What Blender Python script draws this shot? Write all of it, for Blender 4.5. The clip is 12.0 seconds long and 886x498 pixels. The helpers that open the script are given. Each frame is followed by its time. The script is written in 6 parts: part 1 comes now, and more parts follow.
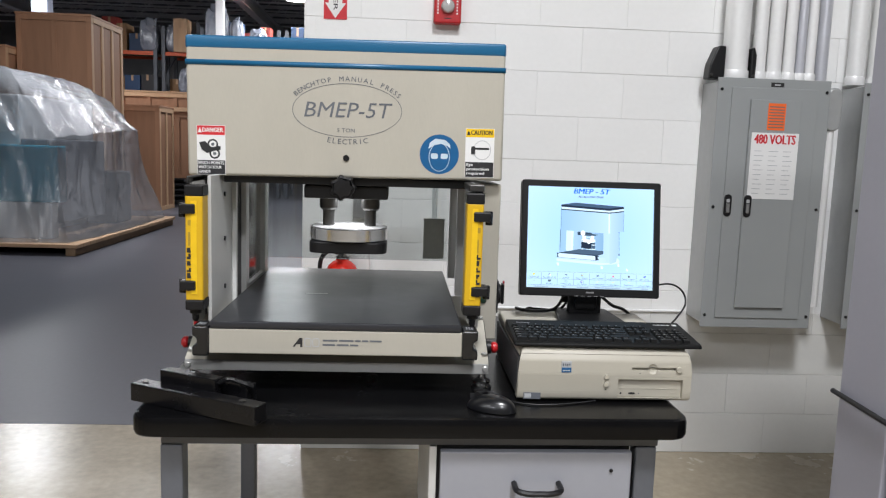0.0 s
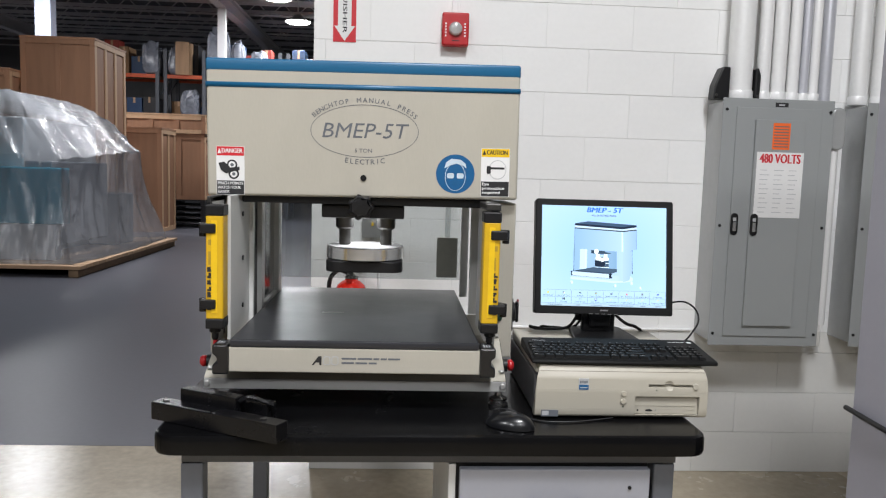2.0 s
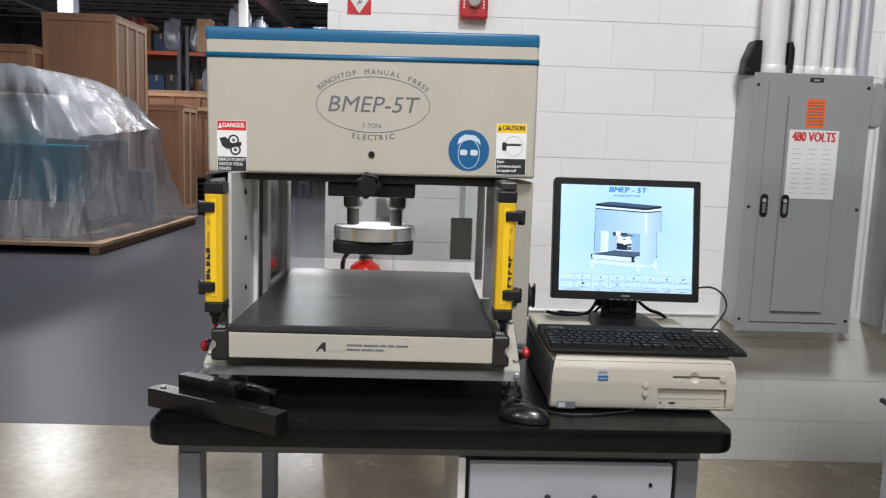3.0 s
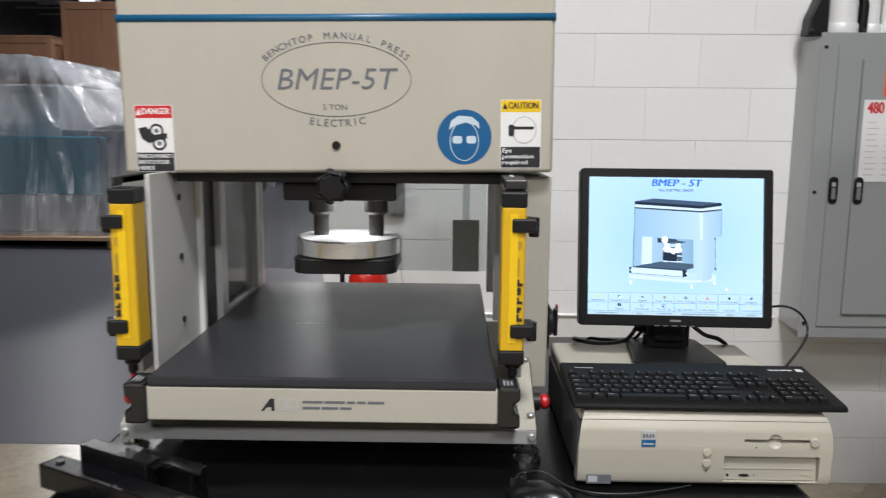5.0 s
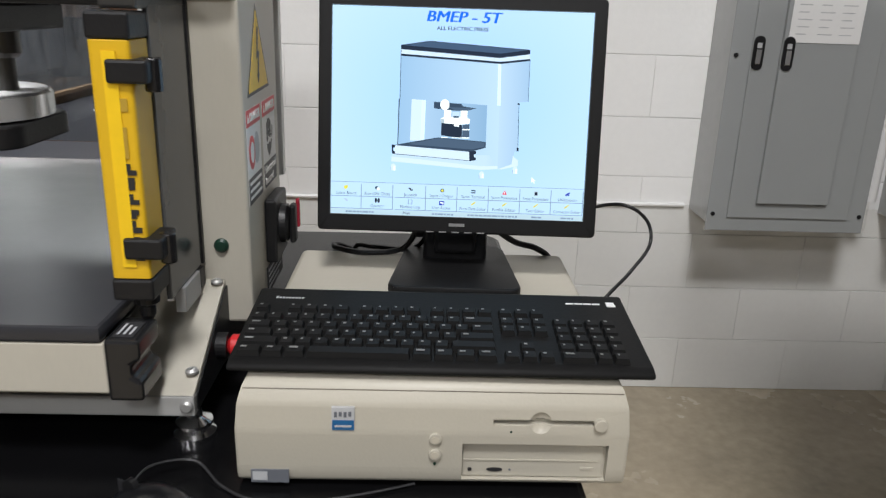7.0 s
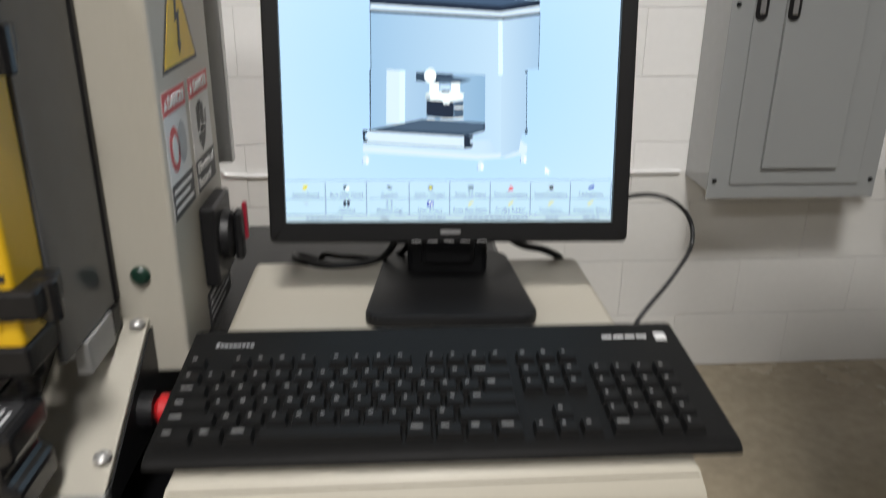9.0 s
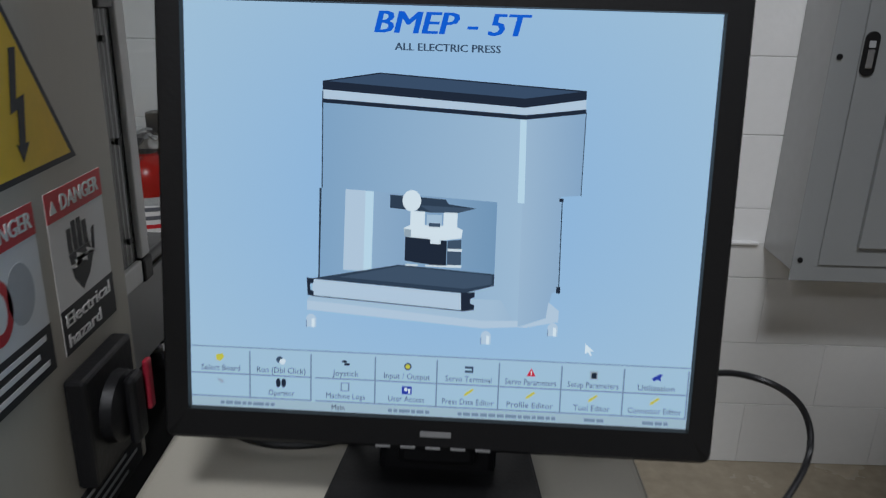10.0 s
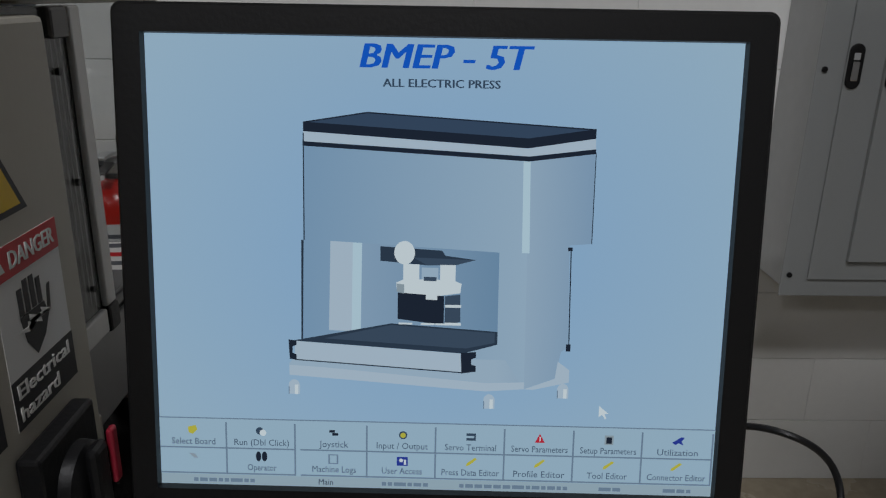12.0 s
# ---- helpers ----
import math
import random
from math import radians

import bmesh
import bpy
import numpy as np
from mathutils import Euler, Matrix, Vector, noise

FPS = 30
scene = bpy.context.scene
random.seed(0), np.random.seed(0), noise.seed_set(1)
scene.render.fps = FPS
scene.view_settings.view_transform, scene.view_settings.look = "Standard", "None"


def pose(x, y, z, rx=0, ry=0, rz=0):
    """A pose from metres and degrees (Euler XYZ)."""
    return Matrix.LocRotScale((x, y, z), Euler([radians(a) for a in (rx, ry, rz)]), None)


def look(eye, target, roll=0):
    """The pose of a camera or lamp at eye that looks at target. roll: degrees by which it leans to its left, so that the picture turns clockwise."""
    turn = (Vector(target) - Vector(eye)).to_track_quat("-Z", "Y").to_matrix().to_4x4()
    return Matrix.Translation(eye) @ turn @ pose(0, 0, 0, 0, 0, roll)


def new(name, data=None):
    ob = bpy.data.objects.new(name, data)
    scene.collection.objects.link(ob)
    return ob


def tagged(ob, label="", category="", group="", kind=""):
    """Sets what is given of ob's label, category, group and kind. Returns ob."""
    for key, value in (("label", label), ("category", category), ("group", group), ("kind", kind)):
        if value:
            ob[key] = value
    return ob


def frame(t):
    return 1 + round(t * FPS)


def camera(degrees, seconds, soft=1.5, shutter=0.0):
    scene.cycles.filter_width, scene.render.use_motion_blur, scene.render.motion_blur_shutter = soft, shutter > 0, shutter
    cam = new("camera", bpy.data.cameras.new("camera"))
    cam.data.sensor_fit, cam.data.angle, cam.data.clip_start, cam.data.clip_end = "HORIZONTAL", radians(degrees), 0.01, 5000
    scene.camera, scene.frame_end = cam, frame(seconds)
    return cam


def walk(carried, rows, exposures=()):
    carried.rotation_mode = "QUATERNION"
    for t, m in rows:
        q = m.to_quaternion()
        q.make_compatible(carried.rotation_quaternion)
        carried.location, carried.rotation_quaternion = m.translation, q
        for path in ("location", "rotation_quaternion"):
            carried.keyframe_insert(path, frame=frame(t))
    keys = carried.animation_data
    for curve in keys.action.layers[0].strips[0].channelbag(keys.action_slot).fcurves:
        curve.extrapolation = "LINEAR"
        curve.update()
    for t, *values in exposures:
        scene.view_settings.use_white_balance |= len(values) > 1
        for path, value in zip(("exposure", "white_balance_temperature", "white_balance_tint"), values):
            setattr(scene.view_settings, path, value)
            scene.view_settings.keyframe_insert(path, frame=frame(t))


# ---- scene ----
cam = camera(60.7, 12.0, soft=1.2, shutter=0.4)
PATH = [
    (0, (0.239, 0.234, 1.419), (0.356, 2.215, 1.166), 1.9),
    (0.5, (0.206, 0.222, 1.415), (0.33, 2.205, 1.185), 1.4),
    (1, (0.194, 0.216, 1.416), (0.322, 2.201, 1.209), 1.6),
    (1.5, (0.198, 0.218, 1.414), (0.317, 2.204, 1.212), 1.2),
    (2, (0.196, 0.218, 1.415), (0.314, 2.205, 1.216), 1.7),
    (2.5, (0.198, 0.235, 1.41), (0.314, 2.218, 1.183), 1.5),
    (3, (0.224, 0.316, 1.41), (0.286, 2.298, 1.155), 1.9),
    (3.2, (0.246, 0.367, 1.414), (0.281, 2.352, 1.174), 2.0),
    (4.8, (0.323, 0.686, 1.425), (0.259, 2.662, 1.125), 1.1),
    (5, (0.314, 0.743, 1.421), (0.287, 2.72, 1.118), 0.5),
    (5.5, (0.376, 0.834, 1.406), (0.531, 2.791, 1.022), -0.0),
    (6, (0.589, 0.948, 1.386), (0.767, 2.886, 0.923), 2.0),
    (6.5, (0.694, 1.06, 1.368), (0.727, 2.978, 0.803), 1.8),
    (6.7, (0.701, 1.124, 1.358), (0.752, 3.035, 0.768), 2.1),
    (8.3, (0.701, 1.402, 1.327), (0.784, 3.24, 0.544), 0.3),
    (8.5, (0.691, 1.4, 1.315), (0.782, 3.225, 0.503), 0.0),
    (8.7, (0.683, 1.405, 1.309), (0.807, 3.212, 0.461), 0.8),
    (9, (0.687, 1.447, 1.328), (0.821, 3.31, 0.611), 0.5),
    (9.2, (0.703, 1.505, 1.345), (0.828, 3.395, 0.704), 1.3),
    (9.5, (0.735, 1.619, 1.358), (0.789, 3.526, 0.758), 0.9),
    (10, (0.752, 1.741, 1.352), (0.74, 3.629, 0.69), 1.6),
    (10.5, (0.739, 1.796, 1.353), (0.791, 3.685, 0.698), 0.6),
    (11, (0.739, 1.799, 1.356), (0.798, 3.691, 0.71), 1.0),
    (11.5, (0.739, 1.797, 1.359), (0.784, 3.693, 0.724), 0.9),
    (12, (0.741, 1.796, 1.361), (0.783, 3.692, 0.727), 1.0),
]
EXPOSURES = [                                            # seconds, stops, kelvin, tint
    (0.0, -0.07, 6450, 10), (5.0, -0.16, 6600, 10), (6.5, -0.16, 6650, 10), (8.5, -0.55, 6700, 10), (9.0, -0.26, 6900, 10), (9.2, -0.15, 6900, 10),
    (9.5, -0.45, 6600, 10), (10.0, -1.06, 6250, 10), (10.5, -1.36, 6200, 10), (11.0, -1.44, 6200, 10), (11.4, -1.46, 6450, 10), (12.0, -1.46, 6500, 10),
]
walk(cam, [(t, look(eye, target, roll)) for t, eye, target, roll in PATH], EXPOSURES)


# ---------------------------------------------------------------- world and lights
world = bpy.data.worlds.new("hall_air")
scene.world = world
world.use_nodes = True
world.node_tree.nodes["Background"].inputs[0].default_value = (0.9, 0.95, 1.0, 1)
world.node_tree.nodes["Background"].inputs[1].default_value = 0.05
LAMP_POWER = 250.0
# the lamp at (-7.6, 16.3) is added there to brighten the white column
LAMPS = [(-2.85, 19.2), (-2.75, 22.1), (-3.2, 10.5), (-7.6, 16.3), (-12.6, 22.0), (-4.4, -1.4), (0.75, -0.45), (1.0, -4.0), (-3.0, -4.5)]


def lamp(x, y, z, power):
    d = bpy.data.lights.new("high_bay_light", "AREA")
    d.shape, d.size, d.energy, d.color = "DISK", 1.0, power, (0.96, 0.967, 1.0)
    ob = new("high_bay_light", d)
    ob.location = (x, y, z)
    return ob


for lx, ly in LAMPS:
    lamp(lx, ly, 5.42, LAMP_POWER * (0.55 if lx < -4 and ly < 0 else 0.85 if ly < -1 else 1.12 if ly < 0 else 1.0))
work = lamp(0.109, 2.215, 1.294, 0.26)                    # the small lamp in the press head
work.name, work.data.size = "press_work_light", 0.035


# ---------------------------------------------------------------- materials
def mat(name, color, rough=0.5, metal=0.0, grain=60.0, vary=0.08, bump=0.0, stains=0.0, stain_scale=2.5, coat=0.0, rand=0.0, spec=0.5, stretch=None, rvar=0.05):
    m = bpy.data.materials.new(name)
    m.use_nodes = True
    nt = m.node_tree
    L = nt.links.new
    b = nt.nodes["Principled BSDF"]
    b.inputs["Roughness"].default_value = rough
    b.inputs["Metallic"].default_value = metal
    b.inputs["Specular IOR Level"].default_value = spec
    b.inputs["Coat Weight"].default_value = coat
    tc = nt.nodes.new("ShaderNodeTexCoord")
    mp = nt.nodes.new("ShaderNodeMapping")
    L(tc.outputs["Object"], mp.inputs["Vector"])
    if stretch:
        mp.inputs["Scale"].default_value = stretch
    n1 = nt.nodes.new("ShaderNodeTexNoise")
    n1.inputs["Scale"].default_value = grain
    n1.inputs["Detail"].default_value = 5
    L(mp.outputs[0], n1.inputs["Vector"])
    n2 = nt.nodes.new("ShaderNodeTexNoise")
    n2.inputs["Scale"].default_value = stain_scale
    n2.inputs["Detail"].default_value = 6
    n2.inputs["Roughness"].default_value = 0.65
    L(mp.outputs[0], n2.inputs["Vector"])
    hsv = nt.nodes.new("ShaderNodeHueSaturation")
    hsv.inputs["Color"].default_value = (*color, 1)

    def mapped(src, lo, hi):
        r = nt.nodes.new("ShaderNodeMapRange")
        r.inputs["From Min"].default_value, r.inputs["From Max"].default_value = 0.15, 0.85
        r.inputs["To Min"].default_value, r.inputs["To Max"].default_value = lo, hi
        L(src, r.inputs["Value"])
        return r.outputs[0]

    def mul(a, c):
        q = nt.nodes.new("ShaderNodeMath")
        q.operation = "MULTIPLY"
        L(a, q.inputs[0])
        L(c, q.inputs[1])
        return q.outputs[0]
    v = mul(mapped(n1.outputs["Fac"], 1 - vary, 1 + vary), mapped(n2.outputs["Fac"], 1 - stains, 1 + stains * 0.5))
    if rand:
        oi = nt.nodes.new("ShaderNodeObjectInfo")
        r = nt.nodes.new("ShaderNodeMapRange")
        r.inputs["To Min"].default_value, r.inputs["To Max"].default_value = 1 - rand, 1 + rand
        L(oi.outputs["Random"], r.inputs["Value"])
        v = mul(v, r.outputs[0])
    L(v, hsv.inputs["Value"])
    L(hsv.outputs[0], b.inputs["Base Color"])
    L(mapped(n2.outputs["Fac"], max(0.02, rough - rvar), min(1, rough + rvar)), b.inputs["Roughness"])
    if bump:
        bp = nt.nodes.new("ShaderNodeBump")
        bp.inputs["Strength"].default_value = bump
        bp.inputs["Distance"].default_value = 0.01
        L(n1.outputs["Fac"], bp.inputs["Height"])
        L(bp.outputs[0], b.inputs["Normal"])
    return m


def glow(name, color, strength):
    m = bpy.data.materials.new(name)
    m.use_nodes = True
    nt = m.node_tree
    nt.nodes.remove(nt.nodes["Principled BSDF"])
    e = nt.nodes.new("ShaderNodeEmission")
    e.inputs[0].default_value = (*color, 1)
    e.inputs[1].default_value = strength
    nt.links.new(e.outputs[0], nt.nodes["Material Output"].inputs[0])
    return m


def clear(name, tint, rough, gloss_amount, film_amount=0.0, film_color=(0.8, 0.8, 0.8), wrinkle=0.0):
    """A thin clear sheet: see-through, with a gloss that grows at a slant, and a little milky film."""
    m = bpy.data.materials.new(name)
    m.use_nodes = True
    nt = m.node_tree
    L = nt.links.new
    nt.nodes.remove(nt.nodes["Principled BSDF"])
    tr = nt.nodes.new("ShaderNodeBsdfTransparent")
    tr.inputs[0].default_value = (*tint, 1)
    gl = nt.nodes.new("ShaderNodeBsdfGlossy")
    gl.inputs["Roughness"].default_value = rough
    df = nt.nodes.new("ShaderNodeBsdfDiffuse")
    df.inputs[0].default_value = (*film_color, 1)
    m1 = nt.nodes.new("ShaderNodeMixShader")
    m1.inputs[0].default_value = film_amount
    L(tr.outputs[0], m1.inputs[1])
    L(df.outputs[0], m1.inputs[2])
    m2 = nt.nodes.new("ShaderNodeMixShader")
    lw = nt.nodes.new("ShaderNodeFresnel")
    lw.inputs[0].default_value = 1.45
    mm = nt.nodes.new("ShaderNodeMath")
    mm.operation = "MULTIPLY_ADD"
    mm.inputs[1].default_value, mm.inputs[2].default_value = 1.0, gloss_amount
    mm.use_clamp = True
    L(lw.outputs[0], mm.inputs[0])
    L(mm.outputs[0], m2.inputs[0])
    L(m1.outputs[0], m2.inputs[1])
    L(gl.outputs[0], m2.inputs[2])
    if wrinkle:
        tc = nt.nodes.new("ShaderNodeTexCoord")
        mp = nt.nodes.new("ShaderNodeMapping")
        mp.inputs["Scale"].default_value = (2.6, 2.2, 0.7)
        L(tc.outputs["Object"], mp.inputs[0])
        nz = nt.nodes.new("ShaderNodeTexNoise")
        nz.inputs["Scale"].default_value = 1.5
        nz.inputs["Detail"].default_value = 5.0
        nz.inputs["Distortion"].default_value = 1.8
        L(mp.outputs[0], nz.inputs["Vector"])
        bp = nt.nodes.new("ShaderNodeBump")
        bp.inputs["Strength"].default_value = wrinkle
        bp.inputs["Distance"].default_value = 0.16
        L(nz.outputs["Fac"], bp.inputs["Height"])
        for n in (gl, df):
            L(bp.outputs[0], n.inputs["Normal"])
    L(m2.outputs[0], nt.nodes["Material Output"].inputs[0])
    return m


M = dict(
    block=mat("white_block_paint", (0.90, 0.90, 0.885), 0.42, grain=45, vary=0.02, bump=0.10, stains=0.03, rand=0.012),
    dado=mat("grey_gloss_block_paint", (0.78, 0.78, 0.755), 0.14, grain=45, vary=0.02, bump=0.05, stains=0.05, rand=0.012),
    mortar=mat("painted_mortar", (0.82, 0.82, 0.81), 0.6, vary=0.03),
    mortar_low=mat("painted_low_mortar", (0.68, 0.68, 0.66), 0.4, vary=0.03),
    concrete=mat("beige_concrete", (0.43, 0.365, 0.265), 0.26, grain=25, vary=0.18, stains=0.50, stain_scale=1.3, bump=0.04),
    epoxy=mat("grey_floor_paint", (0.096, 0.098, 0.117), 0.38, spec=0.16, grain=30, vary=0.06, stains=0.10, stain_scale=0.5, rvar=0.03),
    deck=mat("dark_roof_deck", (0.085, 0.087, 0.095), 0.8, grain=4, vary=0.2, stains=0.3),
    joist=mat("grey_joist_paint", (0.56, 0.56, 0.57), 0.6, vary=0.1),
    far_wall=mat("hall_wall_paint", (0.20, 0.20, 0.20), 0.8, grain=2, vary=0.2, stains=0.2, stain_scale=0.3),
    beige=mat("cream_machine_paint", (0.465, 0.44, 0.375), 0.40, grain=220, vary=0.02, bump=0.03, stains=0.07, stain_scale=7, stretch=(1, 1, 0.3)),
    blue=mat("blue_stripe_paint", (0.012, 0.115, 0.24), 0.35, vary=0.02),
    black=mat("black_plastic", (0.009, 0.009, 0.010), 0.42, spec=0.35, grain=200, vary=0.15, bump=0.05),
    black_gloss=mat("glossy_black_plastic", (0.012, 0.012, 0.013), 0.22, vary=0.1),
    platen=mat("dark_tooling_plate", (0.028, 0.029, 0.034), 0.33, grain=90, vary=0.03, spec=0.5, stains=0.12, stain_scale=6, rvar=0.05),
    bench=mat("black_bench_laminate", (0.004, 0.004, 0.0045), 0.24, spec=0.20, grain=150, vary=0.15, stains=0.25, stain_scale=5, bump=0.012, rvar=0.08),
    steel_paint=mat("grey_bench_paint", (0.12, 0.128, 0.145), 0.42, vary=0.05, stains=0.08),
    drawer=mat("light_drawer_paint", (0.33, 0.338, 0.375), 0.35, vary=0.02, stains=0.04),
    alum=mat("aluminium", (0.62, 0.62, 0.62), 0.32, metal=0.9, grain=120, vary=0.05, stretch=(1, 1, 0.06)),
    bright=mat("machined_aluminium", (0.86, 0.86, 0.86), 0.22, metal=0.85, vary=0.03),
    pale_plate=mat("pale_steel_plate", (0.60, 0.60, 0.58), 0.38, vary=0.03, stains=0.05),
    olive_plate=mat("olive_grey_plate", (0.42, 0.43, 0.38), 0.5),
    pc_shadow=mat("cream_seam_shade", (0.16, 0.14, 0.11), 0.6),
    smoke_plate=mat("smoked_side_plate", (0.075, 0.078, 0.082), 0.14, vary=0.05),
    anodised=mat("pale_anodised_profile", (0.78, 0.78, 0.76), 0.36, metal=0.12, grain=120, vary=0.05, stretch=(1, 1, 0.06)),
    galvanised=mat("galvanised_conduit", (0.68, 0.69, 0.74), 0.30, metal=0.45, vary=0.04),
    wrapped=mat("stretch_wrapped_goods", (0.24, 0.26, 0.31), 0.28, grain=9, vary=0.25, stains=0.3, stain_scale=3, bump=0.5),
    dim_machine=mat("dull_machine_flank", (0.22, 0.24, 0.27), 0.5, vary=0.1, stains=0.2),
    dim_print=mat("dim_grey_print", (0.22, 0.22, 0.22), 0.4),
    white_ring=mat("white_disc_top", (0.85, 0.85, 0.85), 0.35, vary=0.02),
    bolt_steel=mat("plain_bolt_steel", (0.50, 0.50, 0.49), 0.38, metal=0.6, vary=0.04),
    scratch=mat("bare_scratched_metal", (0.75, 0.74, 0.72), 0.5),
    chrome=mat("chrome", (0.75, 0.75, 0.76), 0.12, metal=1.0, vary=0.03),
    dark_metal=mat("dark_steel", (0.085, 0.083, 0.08), 0.35, metal=0.7, vary=0.08),
    grey_plate=mat("grey_side_plate", (0.36, 0.36, 0.35), 0.42, vary=0.03, stains=0.06),
    yellow=mat("yellow_guard_paint", (0.68, 0.415, 0.012), 0.4, vary=0.03),
    red_dim=mat("dull_red_plastic", (0.30, 0.012, 0.03), 0.4),
    red=mat("red_plastic", (0.50, 0.016, 0.02), 0.35, vary=0.04),
    red_ext=mat("red_cylinder_paint", (0.62, 0.022, 0.012), 0.25, vary=0.04),
    green=mat("green_plastic", (0.004, 0.03, 0.018), 0.4),
    panel=mat("grey_panel_enamel", (0.315, 0.33, 0.33), 0.36, grain=200, vary=0.015, stains=0.04, bump=0.03),
    panel_side=mat("galvanised_box_side", (0.42, 0.43, 0.43), 0.36, grain=30, vary=0.05, stains=0.08, metal=0.25),
    conduit=mat("conduit_white", (0.88, 0.88, 0.87), 0.32, vary=0.03, metal=0.1),
    lav=mat("lavender_grey_cabinet_paint", (0.42, 0.42, 0.485), 0.42, vary=0.02, stains=0.05),
    pc=mat("cream_case_plastic", (0.45, 0.422, 0.352), 0.45, grain=300, vary=0.02, bump=0.04, stains=0.03),
    pc_dark=mat("cream_recess_plastic", (0.50, 0.46, 0.37), 0.5, vary=0.02),
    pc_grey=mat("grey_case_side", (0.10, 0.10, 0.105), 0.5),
    bezel=mat("dark_bezel_plastic", (0.009, 0.009, 0.0095), 0.45, spec=0.26, grain=300, vary=0.08, bump=0.04),
    key=mat("key_plastic", (0.008, 0.008, 0.008), 0.55, spec=0.16, vary=0.08),
    board=mat("keyboard_shell_plastic", (0.008, 0.008, 0.008), 0.55, spec=0.14, grain=300, vary=0.08, bump=0.04),
    key_mark=mat("key_legend_print", (0.19, 0.19, 0.19), 0.5),
    white=mat("white_print", (0.80, 0.80, 0.79), 0.45, vary=0.02),
    ink=mat("dark_ink", (0.02, 0.02, 0.022), 0.5),
    ink_grey=mat("grey_ink", (0.13, 0.14, 0.16), 0.5),
    line_grey=mat("pale_grey_print", (0.45, 0.46, 0.47), 0.5),
    red_print=mat("red_print", (0.60, 0.02, 0.03), 0.45),
    yellow_print=mat("yellow_print", (0.85, 0.55, 0.01), 0.45),
    orange_print=mat("orange_print", (0.90, 0.16, 0.03), 0.45),
    blue_print=mat("blue_print", (0.008, 0.105, 0.27), 0.4),
    wood=mat("crate_plywood", (0.37, 0.195, 0.112), 0.65, grain=9, vary=0.16, stains=0.18, stain_scale=1.2, bump=0.1, rand=0.12, stretch=(1, 1, 0.12)),
    wood_light=mat("crate_batten_pine", (0.55, 0.36, 0.22), 0.65, grain=9, vary=0.12, stains=0.12, rand=0.12, stretch=(1, 1, 0.12)),
    wood_skid=mat("skid_timber", (0.30, 0.20, 0.12), 0.7, grain=9, vary=0.2, stains=0.2, rand=0.12),
    pallet_dark=mat("dark_pallet_plastic", (0.02, 0.02, 0.022), 0.5),
    teal=mat("teal_machine_paint", (0.012, 0.34, 0.50), 0.4, vary=0.05),
    mach=mat("pale_machine_paint", (0.62, 0.64, 0.66), 0.45, vary=0.05),
    rack=mat("rack_steel", (0.10, 0.11, 0.13), 0.5),
    rack_orange=mat("orange_rack_beam", (0.60, 0.10, 0.03), 0.5),
    acrylic=clear("clear_acrylic", (0.80, 0.82, 0.82), 0.03, 0.015, 0.02),
    side_acrylic=clear("milky_clear_acrylic", (0.94, 0.95, 0.94), 0.08, 0.03, 0.10, (0.55, 0.57, 0.54)),
    film=clear("crinkled_clear_film", (0.92, 0.94, 0.96), 0.22, 0.06, 0.26, (0.80, 0.82, 0.88), wrinkle=0.5),
    glass=clear("lamp_glass", (0.95, 0.95, 0.95), 0.12, 0.15, 0.55, (0.85, 0.85, 0.83)),
    lamp=glow("lamp_face", (1.0, 0.98, 0.95), 9.0),
    white_steel=mat("white_column_paint", (0.42, 0.47, 0.60), 0.45, vary=0.03, stains=0.05),
)


# ---------------------------------------------------------------- building helpers
BASE = {}


def thing(name, base, label, category, group="", kind="", turn=0.0):
    ob = new(name)
    ob.empty_display_size = 0.05
    ob.location = base
    ob.rotation_euler = (0, 0, radians(turn))
    BASE[ob.name] = Vector(base)
    return tagged(ob, label, category, group, kind)


def solid(name, bm, material, base=(0, 0, 0)):
    me = bpy.data.meshes.new(name)
    bmesh.ops.translate(bm, verts=bm.verts, vec=-Vector(base))
    bmesh.ops.recalc_face_normals(bm, faces=bm.faces)
    bm.to_mesh(me)
    bm.free()
    me.materials.append(material)
    return me


def rounded_off(me):
    """Smooth shading for curved skins and bevels; the few large flat faces of a block stay truly flat."""
    me.shade_smooth()
    me.set_sharp_from_angle(angle=radians(35))
    most = max(p.area for p in me.polygons)
    large = [p for p in me.polygons if p.area > 0.12 * most]
    if len(large) <= 10:
        for p in large:
            p.use_smooth = False


def part(name, bm, material, parent, label="", smooth=False):
    """Links a bmesh, given in the place's own metres, as one mesh under a thing or a part."""
    base = BASE[parent.name]
    me = solid(name, bm, material, base)
    if smooth:
        rounded_off(me)
    ob = new(name, me)
    ob.parent = parent
    BASE[ob.name] = base
    return tagged(ob, label)


def piece(name, me, parent, place=(0, 0, 0)):
    """One more object on a shared mesh, at a place given in the parent's own metres."""
    ob = new(name, me)
    ob.parent = parent
    ob.location = place
    return ob


def lone(name, bm, material, base, label, category, kind="", group="", smooth=False, turn=0.0):
    me = solid(name, bm, material, base)
    if smooth:
        rounded_off(me)
    ob = new(name, me)
    ob.location = base
    ob.rotation_euler = (0, 0, radians(turn))
    BASE[ob.name] = Vector(base)
    return tagged(ob, label, category, group, kind)


